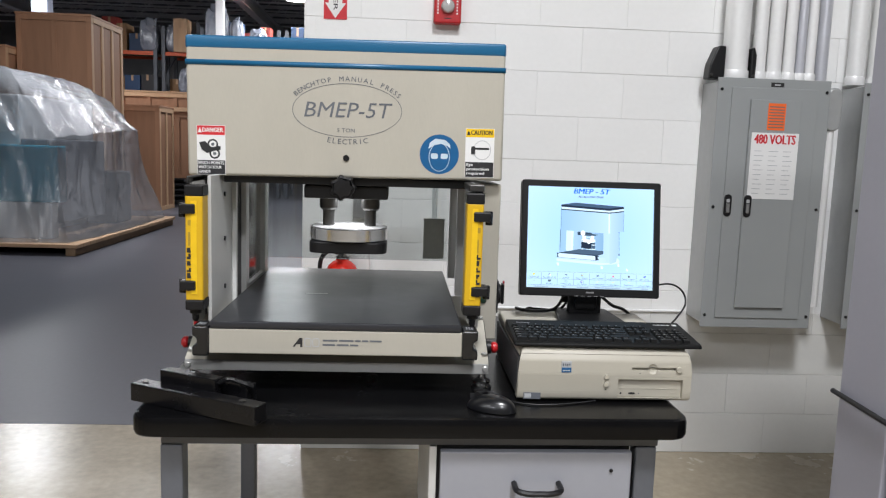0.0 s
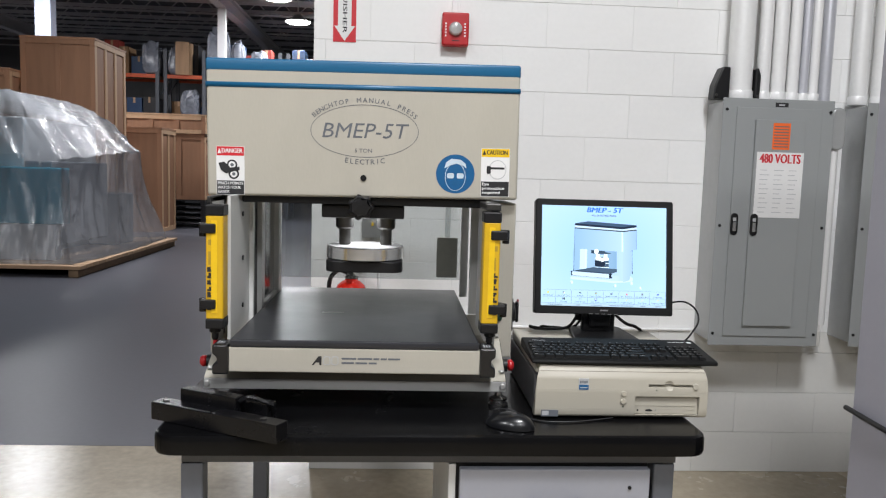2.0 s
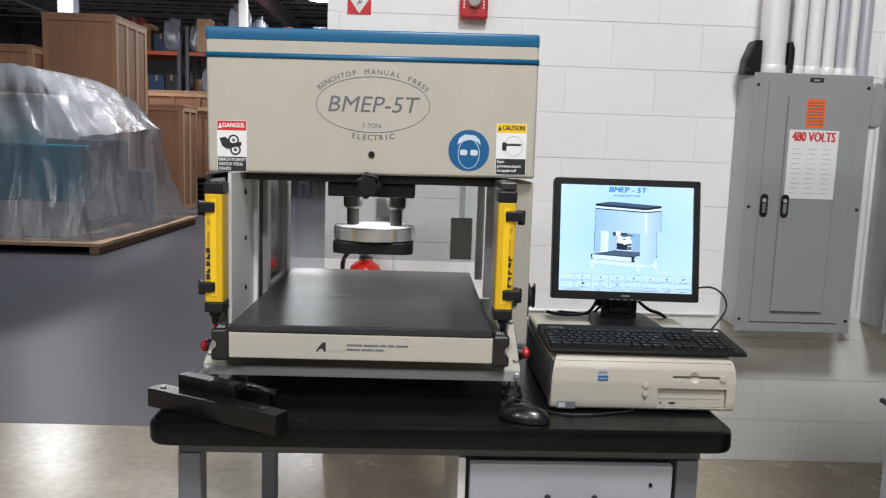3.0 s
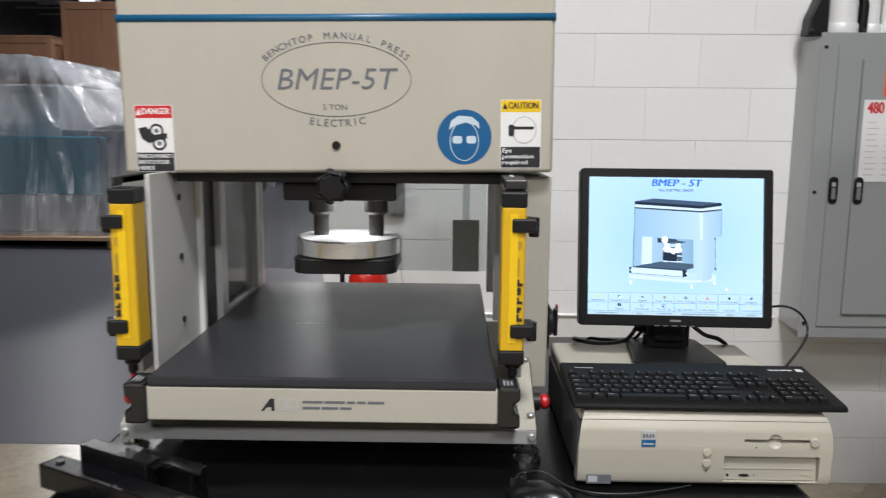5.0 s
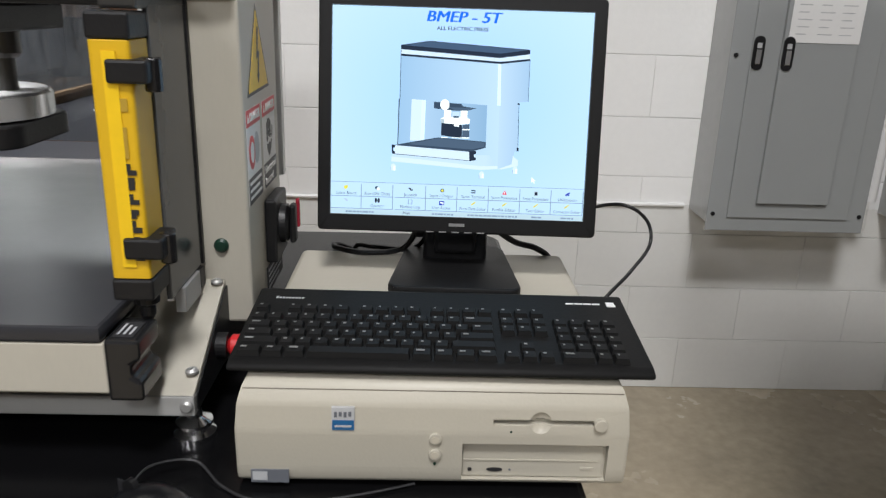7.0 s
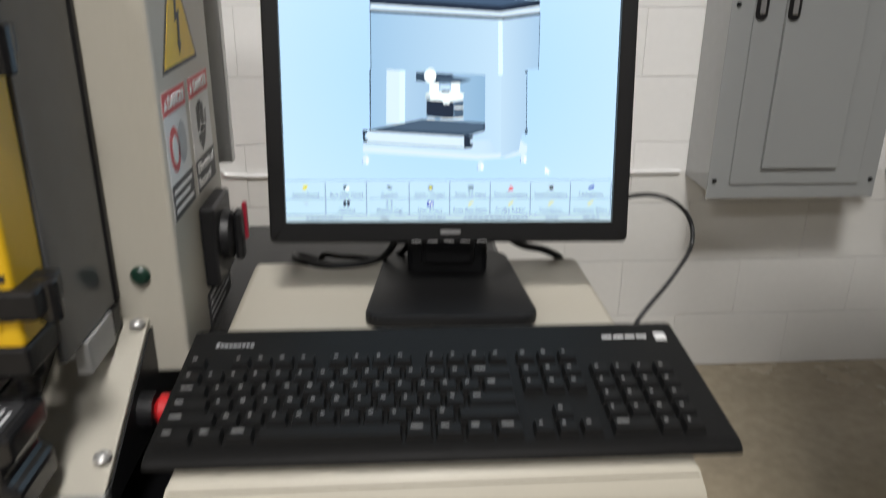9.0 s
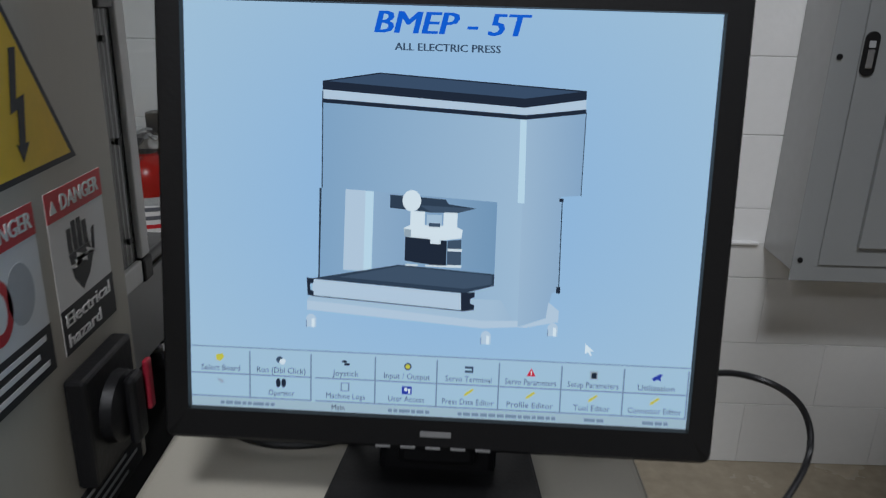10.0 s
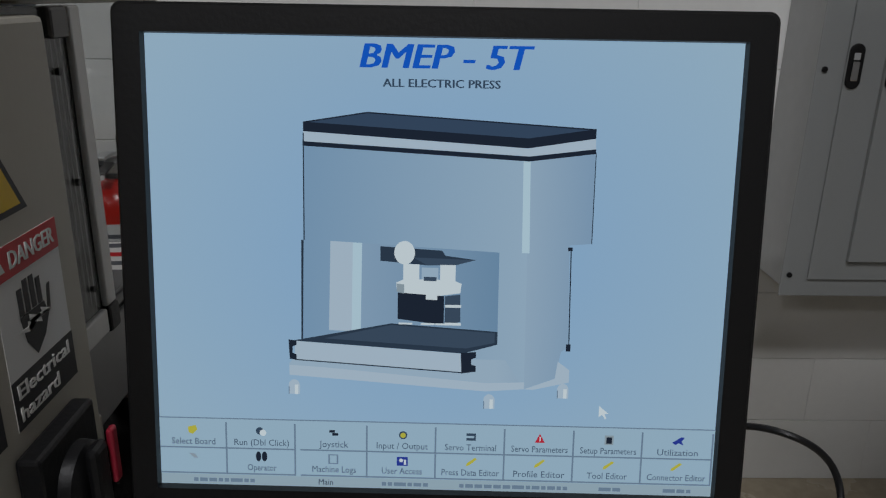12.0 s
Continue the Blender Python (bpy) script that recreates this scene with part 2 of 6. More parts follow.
def box(x0, x1, y0, y1, z0, z1, bev=0.0, seg=2, bm=None):
    bm = bm or bmesh.new()
    r = bmesh.ops.create_cube(bm, size=1.0)
    bmesh.ops.scale(bm, verts=r["verts"], vec=(abs(x1 - x0), abs(y1 - y0), abs(z1 - z0)))
    bmesh.ops.translate(bm, verts=r["verts"], vec=((x0 + x1) / 2, (y0 + y1) / 2, (z0 + z1) / 2))
    if bev:
        es = list({e for v in r["verts"] for e in v.link_edges})
        bmesh.ops.bevel(bm, geom=es, offset=bev, segments=seg, profile=0.5, affect="EDGES")
    return bm


def cyl(c, r, h, axis="z", seg=24, r2=None, bev=0.0, bm=None):
    """A round bar or cone centred on c, along an axis; r2 is its radius at the far end."""
    own = bmesh.new()
    q = bmesh.ops.create_cone(own, cap_ends=True, segments=seg, radius1=r, radius2=r if r2 is None else r2, depth=h)
    if bev:
        es = [e for e in own.edges if len(e.link_faces) == 2 and any(len(f.verts) > 4 for f in e.link_faces)]
        bmesh.ops.bevel(own, geom=es, offset=bev, segments=2, profile=0.5, affect="EDGES")
    turn = {"z": Matrix(), "x": Matrix.Rotation(radians(90), 4, "Y"), "y": Matrix.Rotation(radians(-90), 4, "X")}[axis]
    bmesh.ops.transform(own, matrix=Matrix.Translation(c) @ turn, verts=own.verts)
    return merge(bm, own)


def merge(bm, own):
    if bm is None:
        return own
    t = bpy.data.meshes.new("t")
    own.to_mesh(t)
    own.free()
    bm.from_mesh(t)
    bpy.data.meshes.remove(t)
    return bm


def extrude(poly, axis, a, b, bev=0.0, bm=None):
    """A flat outline pulled along an axis from a to b. The outline's pairs are the other two axes in order."""
    own = bmesh.new()

    def at(p, k):
        return {"x": (k, p[0], p[1]), "y": (p[0], k, p[1]), "z": (p[0], p[1], k)}[axis]
    lo = [own.verts.new(at(p, a)) for p in poly]
    hi = [own.verts.new(at(p, b)) for p in poly]
    own.faces.new(lo)
    own.faces.new(list(reversed(hi)))
    n = len(poly)
    for i in range(n):
        own.faces.new((lo[i], hi[i], hi[(i + 1) % n], lo[(i + 1) % n]))
    bmesh.ops.recalc_face_normals(own, faces=own.faces)
    if bev:
        bmesh.ops.bevel(own, geom=own.edges[:], offset=bev, segments=2, profile=0.5, affect="EDGES")
    return merge(bm, own)


def rounded(x0, x1, y0, y1, r, seg=6):
    pts = []
    for cx, cy, a0 in ((x1 - r, y1 - r, 0), (x0 + r, y1 - r, 90), (x0 + r, y0 + r, 180), (x1 - r, y0 + r, 270)):
        for i in range(seg + 1):
            a = radians(a0 + 90 * i / seg)
            pts.append((cx + r * math.cos(a), cy + r * math.sin(a)))
    return pts


def ellipse(cx, cy, a, b, n=48):
    return [(cx + a * math.cos(2 * math.pi * i / n), cy + b * math.sin(2 * math.pi * i / n)) for i in range(n)]


def hose(points, r, seg=8, steps=8, bm=None):
    """A round cable that runs smoothly through the points."""
    P = [Vector(p) for p in points]
    Q = [P[0] * 2 - P[1], *P, P[-1] * 2 - P[-2]]
    path = []
    for i in range(1, len(Q) - 2):
        for k in range(steps):
            t = k / steps
            a, b, c, d = Q[i - 1], Q[i], Q[i + 1], Q[i + 2]
            path.append(0.5 * ((2 * b) + (c - a) * t + (2 * a - 5 * b + 4 * c - d) * t * t + (3 * b - a - 3 * c + d) * t ** 3))
    path.append(P[-1])
    own = bm or bmesh.new()
    prev, rings = None, []
    n = Vector((0.3, 0.2, 0.93)).normalized()
    for i, p in enumerate(path):
        d = (path[min(i + 1, len(path) - 1)] - path[max(i - 1, 0)]).normalized()
        u = d.cross(n)
        if u.length < 0.05:
            u = d.cross(Vector((1, 0, 0)))
        u.normalize()
        w = d.cross(u).normalized()
        rings.append([own.verts.new(p + r * (math.cos(2 * math.pi * k / seg) * u + math.sin(2 * math.pi * k / seg) * w)) for k in range(seg)])
    for a, b in zip(rings, rings[1:]):
        for k in range(seg):
            own.faces.new((a[k], a[(k + 1) % seg], b[(k + 1) % seg], b[k]))
    own.faces.new(rings[0])
    own.faces.new(list(reversed(rings[-1])))
    return own


def cut(bm, tool):
    """The body with the tool's shape taken out of it."""
    pair = []
    for b in (bm, tool):
        bmesh.ops.recalc_face_normals(b, faces=b.faces)
        me = bpy.data.meshes.new("t")
        b.to_mesh(me)
        b.free()
        ob = bpy.data.objects.new("t", me)
        scene.collection.objects.link(ob)
        pair.append(ob)
    md = pair[0].modifiers.new("cut", "BOOLEAN")
    md.operation, md.object, md.solver = "DIFFERENCE", pair[1], "EXACT"
    bpy.context.view_layer.update()
    me = bpy.data.meshes.new_from_object(pair[0].evaluated_get(bpy.context.evaluated_depsgraph_get()))
    own = bmesh.new()
    own.from_mesh(me)
    bpy.data.meshes.remove(me)
    for ob in pair:
        old = ob.data
        bpy.data.objects.remove(ob)
        bpy.data.meshes.remove(old)
    return own


def revolve(profile, c, axis="z", seg=28, bm=None):
    """A turned body: pairs of radius and height along the axis from c."""
    own = bmesh.new()
    rings = []
    for r, h in profile:
        rings.append([own.verts.new((max(r, 1e-4) * math.cos(2 * math.pi * k / seg), max(r, 1e-4) * math.sin(2 * math.pi * k / seg), h)) for k in range(seg)])
    for a, b in zip(rings, rings[1:]):
        for k in range(seg):
            own.faces.new((a[k], a[(k + 1) % seg], b[(k + 1) % seg], b[k]))
    own.faces.new(list(reversed(rings[0])))
    own.faces.new(rings[-1])
    turn = {"z": Matrix(), "x": Matrix.Rotation(radians(90), 4, "Y"), "y": Matrix.Rotation(radians(-90), 4, "X"), "-y": Matrix.Rotation(radians(90), 4, "X")}[axis]
    bmesh.ops.transform(own, matrix=Matrix.Translation(c) @ turn, verts=own.verts)
    return merge(bm, own)


def lettering(text, height, m, depth=0.0006, align="CENTER", shear=0.0, bold=0.0, width=None, bm=None):
    """Words as a thin raised mesh, in the x-y plane of m, reading along x."""
    cu = bpy.data.curves.new("words", "FONT")
    cu.body, cu.size, cu.align_x, cu.align_y, cu.shear, cu.offset = text, height / 0.70, align, "CENTER", shear, 0.0
    cu.extrude, cu.resolution_u = depth / 2, 2
    ob = bpy.data.objects.new("words", cu)
    scene.collection.objects.link(ob)
    bpy.context.view_layer.update()
    me = bpy.data.meshes.new_from_object(ob.evaluated_get(bpy.context.evaluated_depsgraph_get()))
    bpy.data.objects.remove(ob)
    bpy.data.curves.remove(cu)
    own = bmesh.new()
    for k in range(5 if bold else 1):                    # heavier strokes: the same word laid over itself, each a hair aside and proud
        first = len(own.verts)
        own.from_mesh(me)
        own.verts.ensure_lookup_table()
        bmesh.ops.translate(own, verts=own.verts[first:], vec=((k - 2) * bold * height if bold else 0, 0, k * 0.00002))
    bpy.data.meshes.remove(me)
    if width and own.verts:
        xs = [v.co.x for v in own.verts]
        k = width / (max(xs) - min(xs))
        bmesh.ops.scale(own, verts=own.verts, vec=(k, 1, 1))
    bmesh.ops.transform(own, matrix=m, verts=own.verts)
    return merge(bm, own)


def facing_y(x, y, z):
    """The pose of writing on an upright face that looks towards -y."""
    return pose(x, y, z, 90, 0, 0)


def facing_x(x, y, z):
    """The pose of writing on an upright face that looks towards +x."""
    return pose(x, y, z, 90, 0, 90)

# ---------------------------------------------------------------- the setting
WALL_Y, WALL_END = 3.72, -0.205
lone("floor", box(-16, 5, -9, 4.0, -0.12, 0), M["concrete"], (0, 0, 0), "bare beige concrete floor with stains and a dull sheen", "floor", "structure")
lone("floor_painted", box(-16, 5, 4.004, 32, -0.12, 0), M["epoxy"], (0, 4.0, 0), "grey painted warehouse floor with a soft sheen", "floor", "structure")
lone("wall_west", box(-16.2, -16, -9, 32, 0, 6.4), M["far_wall"], (-16, 0, 0), "plain grey hall wall far off", "wall", "structure")
lone("wall_far", box(-16, 5, 32, 32.2, 0, 6.4), M["far_wall"], (0, 32, 0), "plain grey hall wall far off", "wall", "structure")
lone("wall_south", box(-16, 5, -9.2, -9, 0, 6.4), M["far_wall"], (0, -9, 0), "plain grey hall wall", "wall", "structure")
lone("wall_east", box(5, 5.2, -9.2, 32.2, 0, 6.4), M["far_wall"], (5, 0, 0), "plain grey hall wall", "wall", "structure")


def ceiling():
    bm = box(-16, 5, -9, 32, 6.35, 6.5)
    for k in range(26):                                  # open web joists with their slanted struts
        y = -7.6 + 1.55 * k
        box(-16, 5, y - 0.03, y + 0.03, 6.24, 6.345, bm=bm)
        box(-16, 5, y - 0.03, y + 0.03, 5.86, 5.91, bm=bm)
        if 8 < y < 30:
            for i in range(22):
                x = -15 + 0.75 * i
                extrude([(x, 5.9), (x + 0.03, 5.9), (x + 0.40, 6.25), (x + 0.37, 6.25)], "y", y - 0.012, y + 0.012, bm=bm)
                extrude([(x + 0.72, 5.9), (x + 0.75, 5.9), (x + 0.40, 6.25), (x + 0.37, 6.25)], "y", y - 0.012, y + 0.012, bm=bm)
    for x in (-4.45, -12.0):                             # girders along the hall
        box(x - 0.12, x + 0.12, -9, 32, 5.45, 5.5, bm=bm)
        box(x - 0.02, x + 0.02, -9, 32, 5.5, 5.8, bm=bm)
        box(x - 0.12, x + 0.12, -9, 32, 5.8, 5.855, bm=bm)
    me = solid("ceiling", bm, M["deck"])
    me.materials.append(M["joist"])
    for p in me.polygons:
        if p.center.z < 6.34:
            p.material_index = 1
    return tagged(new("ceiling", me), "dark steel roof deck on pale open-web joists", "ceiling", kind="structure")


ceiling()


def high_bay(x, y):
    t = thing("high_bay_lamp", (x, y, 5.5), "round high-bay lamp hanging under the roof, lit", "lamp", "lamps under the roof")
    part("shade", revolve([(0.10, 0.20), (0.14, 0.14), (0.30, 0.035), (0.36, 0.0), (0.35, 0.0), (0.29, 0.03), (0.13, 0.13)], (x, y, 5.5), seg=32), M["alum"], t, smooth=True)
    part("diffuser", revolve([(0.345, 0.012), (0.345, 0.0), (0.30, -0.035), (0.18, -0.06), (0.0, -0.068)], (x, y, 5.5), seg=32), M["lamp"], t, "glowing white diffuser")
    part("stem", cyl((x, y, 6.025), 0.02, 0.65, seg=10), M["joist"], t)


for lx, ly in LAMPS:
    high_bay(lx, ly)


def block_wall():
    t = thing("wall_north", (WALL_END, WALL_Y, 0), "painted concrete block wall, white above, glossy grey below", "wall", kind="structure")
    core = box(WALL_END + 0.003, 5, WALL_Y + 0.004, WALL_Y + 0.2, 0.703, 6.35)
    part("mortar", core, M["mortar"], t, "thin white painted joints")
    part("mortar_lower", box(WALL_END + 0.003, 5, WALL_Y + 0.004, WALL_Y + 0.2, 0.0, 0.702), M["mortar_low"], t, "grey painted joints")
    part("upper_wall", box(WALL_END, 5, WALL_Y, WALL_Y + 0.003, 2.402, 6.35), M["block"], t, "plain white painted blockwork")
    part("far_end", box(2.85, 5, WALL_Y, WALL_Y + 0.003, 0.0, 2.4), M["block"], t, "plain white painted blockwork")
    shapes = {}
    for row in range(12):
        z0, z1 = 0.2 * row, 0.2 * (row + 1)
        bands = [(z0, z1)] if row != 3 else [(z0, 0.7035), (0.7035, z1)]
        for lo, hi in bands:
            x = 0.048 - 0.8 + (0.2 if row % 2 else 0.0)
            while x < 2.84:
                a, b = max(x, WALL_END), min(x + 0.4, 2.85)
                x += 0.4
                if b - a < 0.03:
                    continue
                material = M["dado"] if hi < 0.75 else M["block"]
                g0 = 0.0012 if abs(lo - 0.7035) > 0.01 else 0.0
                g1 = 0.0012 if abs(hi - 0.7035) > 0.01 else 0.0
                key = (round(b - a, 3), round(hi - lo, 3), material.name, g0, g1)
                if key not in shapes:
                    w, h = b - a, hi - lo
                    shapes[key] = solid("block", box(0.0003, w - 0.0003, 0, 0.05, g0, h - g1, 0.0014, 2), material)
                piece("block", shapes[key], t, (a - WALL_END, random.uniform(-0.0006, 0.0006), lo))


block_wall()


lone("white_column", box(-8.02, -7.67, 18.0, 18.3, 0, 5.85, 0.01), M["white_steel"], (-7.85, 18.15, 0), "bright white painted roof column near a lamp", "column", "structure")
for i, (x, y) in enumerate(((-4.45, 20.4), (-4.45, 30.0), (-12.0, 20.4))):
    lone("roof_column", box(x - 0.1, x + 0.1, y - 0.1, y + 0.1, 0, 5.45, 0.01), M["joist"], (x, y, 0), "pale painted square steel roof column", "column", "structure")

# ---------------------------------------------------------------- the workbench
BENCH = 0.862


def workbench():
    t = thing("workbench", (0.28, 1.765, 0), "black-topped steel workbench with grey legs and a pale drawer", "workbench", turn=0.8)
    part("worktop", extrude(rounded(-0.307, 0.884, 1.765, 2.80, 0.045), "z", 0.815, BENCH, 0.010), M["bench"], t, "black laminate top with rounded corners", smooth=True)
    part("apron", box(-0.255, 0.828, 1.815, 1.845, 0.785, 0.8145, 0.002), M["steel_paint"], t)
    part("apron", box(-0.26, 0.828, 2.69, 2.72, 0.785, 0.8145, 0.002), M["steel_paint"], t)
    part("side_rail", box(-0.255, -0.205, 1.847, 2.688, 0.785, 0.8145, 0.002), M["steel_paint"], t)
    part("side_rail", box(0.772, 0.822, 1.847, 2.688, 0.785, 0.8145, 0.002), M["steel_paint"], t)
    for x in (-0.256, 0.778):
        for y in (1.812, 2.685):
            leg = part("leg", box(x, x + 0.047, y, y + 0.047, 0.012, 0.7845, 0.004), M["steel_paint"], t)
            part("foot_pad", cyl((x + 0.0235, y + 0.0235, 0.006), 0.022, 0.012), M["black"], leg)
    part("stretcher", box(-0.245, -0.215, 1.869, 2.683, 0.18, 0.22, 0.003), M["steel_paint"], t)
    part("stretcher", box(0.782, 0.812, 1.869, 2.683, 0.18, 0.22, 0.003), M["steel_paint"], t)
    # shell coloured black to put shade into the gap around the drawer
    part("cabinet_shell", box(0.335, 0.767, 1.822, 2.30, 0.45, 0.784, 0.003), M["black"], t)
    part("filler_panel", box(0.318, 0.334, 1.81, 2.30, 0.45, 0.784, 0.002), M["pale_plate"], t)
    d = part("drawer", box(0.342, 0.766, 1.800, 1.821, 0.46, 0.776, 0.003), M["drawer"], t, "pale grey drawer front")
    part("handle", hose([(0.505, 1.801, 0.705), (0.507, 1.766, 0.703), (0.53, 1.757, 0.700), (0.555, 1.756, 0.700), (0.58, 1.757, 0.700), (0.602, 1.766, 0.703), (0.604, 1.801, 0.705)], 0.0065), M["black"], d, "black bow handle", smooth=True)
    part("lock", cyl((0.72, 1.799, 0.735), 0.004, 0.004, "y", 12), M["black"], d)


workbench()


# ---------------------------------------------------------------- the benchtop press
HOOD_ASKEW = -0.6
PX0, PX1, HY0, HY1, HZ0, HZ1 = -0.268, 0.487, 2.080, 2.400, 1.350, 1.676


def press():
    t = thing("benchtop_press", (0.11, 2.25, BENCH), "cream electric benchtop press with blue stripes and yellow light guards", "press")
    askew = Matrix.Translation((0.11, 0, 1.35)) @ Matrix.Rotation(radians(HOOD_ASKEW), 4, "Y") @ Matrix.Translation((-0.11, 0, -1.35))

    def aslant(bm):
        bmesh.ops.transform(bm, matrix=askew, verts=bm.verts)
        return bm
    hood = part("hood", aslant(box(PX0, PX1, HY0, HY1, HZ0, HZ1, 0.007, 3)), M["beige"], t, "cream hood with lettering", smooth=True)
    for z0, z1 in ((1.646, 1.6775), (1.609, 1.621)):
        part("stripe", aslant(box(PX0 - 0.001, PX1 + 0.001, HY0 - 0.001, HY1 + 0.001, z0, z1, 0.006 if z1 > 1.65 else 0.0, 3)), M["blue"], hood, "blue stripe", smooth=True)
    # two hollow columns
    for x0, x1 in ((PX0, -0.205), (0.420, 0.490)):
        part("column", box(x0, x1, 2.108, 2.315, 0.95, 1.345, 0.004), M["beige"], t)
    # base with a sloped skirt
    base = part("base", extrude([(1.952, 0.930), (2.104, 1.008), (2.385, 1.008), (2.385, 0.930)], "x", -0.245, 0.457, 0.0015), M["beige"], t)
    part("base_rear", box(-0.2, 0.386, 2.386, 2.72, 0.905, 1.008, 0.002), M["grey_plate"], t)
    part("base_rail", box(-0.245, 0.457, 1.952, 2.385, 0.905, 0.929, 0.0015), M["grey_plate"], t, "grey steel base rail")
    # black sheet stands for the shade inside the open base
    part("base_flank", extrude([(1.96, 0.91), (1.96, 0.928), (2.10, 1.000), (2.375, 1.000), (2.375, 0.91)], "x", 0.4575, 0.459), M["black"], t)
    for x in (0.449, -0.237):
        for y, z in ((1.978, 0.9455), (2.098, 1.0065)):
            part("bolt", revolve([(0.0072, 0), (0.0072, 0.003), (0.005, 0.0052), (0.002, 0.0052), (0.002, 0.003), (0.0, 0.003)], (x, y, z), seg=14), M["bolt_steel"], base, smooth=True)
        part("bolt", revolve([(0.0072, 0), (0.0072, 0.003), (0.005, 0.0052), (0.0, 0.0052)], (x, 1.952, 0.918), "-y", seg=14), M["bolt_steel"], base, smooth=True)
    for y, ends in ((1.985, (0.445, -0.232)), (2.68, (0.350, -0.170))):
        for x in ends:
            part("levelling_foot", revolve([(0.024, 0.0), (0.024, 0.006), (0.016, 0.012), (0.021, 0.016), (0.021, 0.020), (0.010, 0.026), (0.008, 0.043)], (x, y, BENCH), seg=24), M["chrome"], t, smooth=True)
    for x, s in ((0.458, 1), (-0.246, -1)):
        b = part("stop_button", cyl((x + s * 0.007, 2.05, 0.945), 0.016, 0.014, "x"), M["black"], t)
        part("mushroom", revolve([(0.008, 0.0), (0.0140, 0.005), (0.0140, 0.012), (0.009, 0.017), (0.0, 0.018)] if s > 0 else [(0.0, -0.018), (0.009, -0.017), (0.0140, -0.012), (0.0140, -0.005), (0.008, 0.0)], (x + s * 0.014, 2.05, 0.945), "x"), M["red"], b, "red mushroom cap", smooth=True)
    # sliding tray
    tray = part("tray", box(-0.172, 0.382, 1.925, 2.68, 0.965, 1.009, 0.002), M["dark_metal"], t)
    part("tray_front", box(-0.178, 0.388, 1.905, 1.924, 0.958, 1.014, 0.002), M["beige"], tray, "cream tray front with a small printed mark")
    part("tooling_plate", box(-0.176, 0.386, 1.903, 2.690, 1.0145, 1.032, 0.004), M["platen"], tray, "dark smooth tooling plate with a scratch", smooth=True)
    part("scratch", extrude([(-0.006, 2.247), (0.020, 2.251), (0.050, 2.250), (0.052, 2.252), (0.020, 2.2545), (-0.004, 2.250)], "z", 1.0321, 1.0328), M["scratch"], tray)
    for x0, x1, s in ((0.389, 0.424, 1), (-0.214, -0.179, -1)):
        prof = [(x0, 0.952), (x1, 0.952), (x1, 0.974), (x1 - 0.010, 0.980), (x1 - 0.010, 0.992), (x1, 0.998), (x1, 1.020), (x0, 1.020)]
        if s < 0:
            prof = [(x1, 0.952), (x0, 0.952), (x0, 0.974), (x0 + 0.010, 0.980), (x0 + 0.010, 0.992), (x0, 0.998), (x0, 1.020), (x1, 1.020)]
        part("tray_bracket", extrude(prof, "y", 1.900, 1.960, 0.004), M["black_gloss"], tray, "glossy black end bracket with a notch")
        part("bracket_label", extrude([(x0 + 0.006, 1.908), (x1 - 0.008, 1.908), (x1 - 0.008, 1.945), (x0 + 0.006, 1.945)], "z", 1.0202, 1.0206), M["ink"], tray, "dark label with pale print")
        for k in range(3):
            part("label_line", box(x0 + 0.009 + 0.006 * k, x0 + 0.0115 + 0.006 * k, 1.914, 1.940 - 0.004 * k, 1.0207, 1.0210), M["line_grey"], tray)
    # light guards
    for x0, x1, s in ((0.391, 0.430, 1), (-0.236, -0.197, -1)):
        lg = part("light_guard", extrude(rounded(x0, x1, 1.935, 1.985, 0.004, 2), "z", 1.072, 1.305, 0.001), M["yellow"], t, "yellow light guard bar with black ends")
        part("end_cap", box(x0 - 0.001, x1 + 0.001, 1.934, 1.986, 1.3055, 1.330, 0.003), M["black"], lg)
        part("end_cap", box(x0 - 0.001, x1 + 0.001, 1.934, 1.986, 1.048, 1.0715, 0.003), M["black"], lg)
        part("lens", box(x0 + 0.013 if s > 0 else x1 - 0.026, x0 + 0.026 if s > 0 else x1 - 0.013, 1.9335, 1.9349, 1.085, 1.295), M["yellow_print"], lg)
        part("plug", revolve([(0.005, 0.0), (0.008, 0.006), (0.008, 0.016), (0.013, 0.020), (0.013, 0.030)], ((x0 + x1) / 2 + s * 0.004, 1.96, 1.018), seg=14), M["black"], lg)
        part("plug_ring", cyl(((x0 + x1) / 2 + s * 0.004, 1.96, 1.012), 0.0045, 0.014, seg=14), M["red"], lg, "orange-red plug ring")
        for z in (1.105, 1.277):
            a, b = (x0 + 0.016, x1 + 0.016) if s > 0 else (x0 - 0.012, x1 - 0.016)
            c = part("clamp", box(a, b, 1.929, 1.975, z - 0.011, z + 0.011, 0.003), M["black"], lg, "black clamp with a thumb screw")
            xe = b - 0.002 if s > 0 else a + 0.002
            part("thumb_screw", cyl((xe, 1.952, z - 0.004), 0.0085, 0.032, seg=12, bev=0.002), M["black_gloss"], c)
        # plates that carry the guards
        xp = x1 - 0.004 if s > 0 else x0 - 0.002
        # left plate's pale colour carries the light on its inner side
        part("guard_bracket", box(xp, xp + 0.006, 1.985, 2.099, 1.03, 1.345, 0.001), M["smoke_plate"] if s > 0 else M["pale_plate"], t, "guard mounting plate, the left one coloured paler as lit")
        part("plate_rim", box(xp - 0.002, xp + 0.008, 2.0995, 2.1075, 1.031, 1.345, 0.001), M["black"], t, "black rubber rim")
        part("plate_foot", box(xp - 0.003, xp + 0.009, 2.020, 2.080, 1.000, 1.0295, 0.001), M["grey_plate"], t)
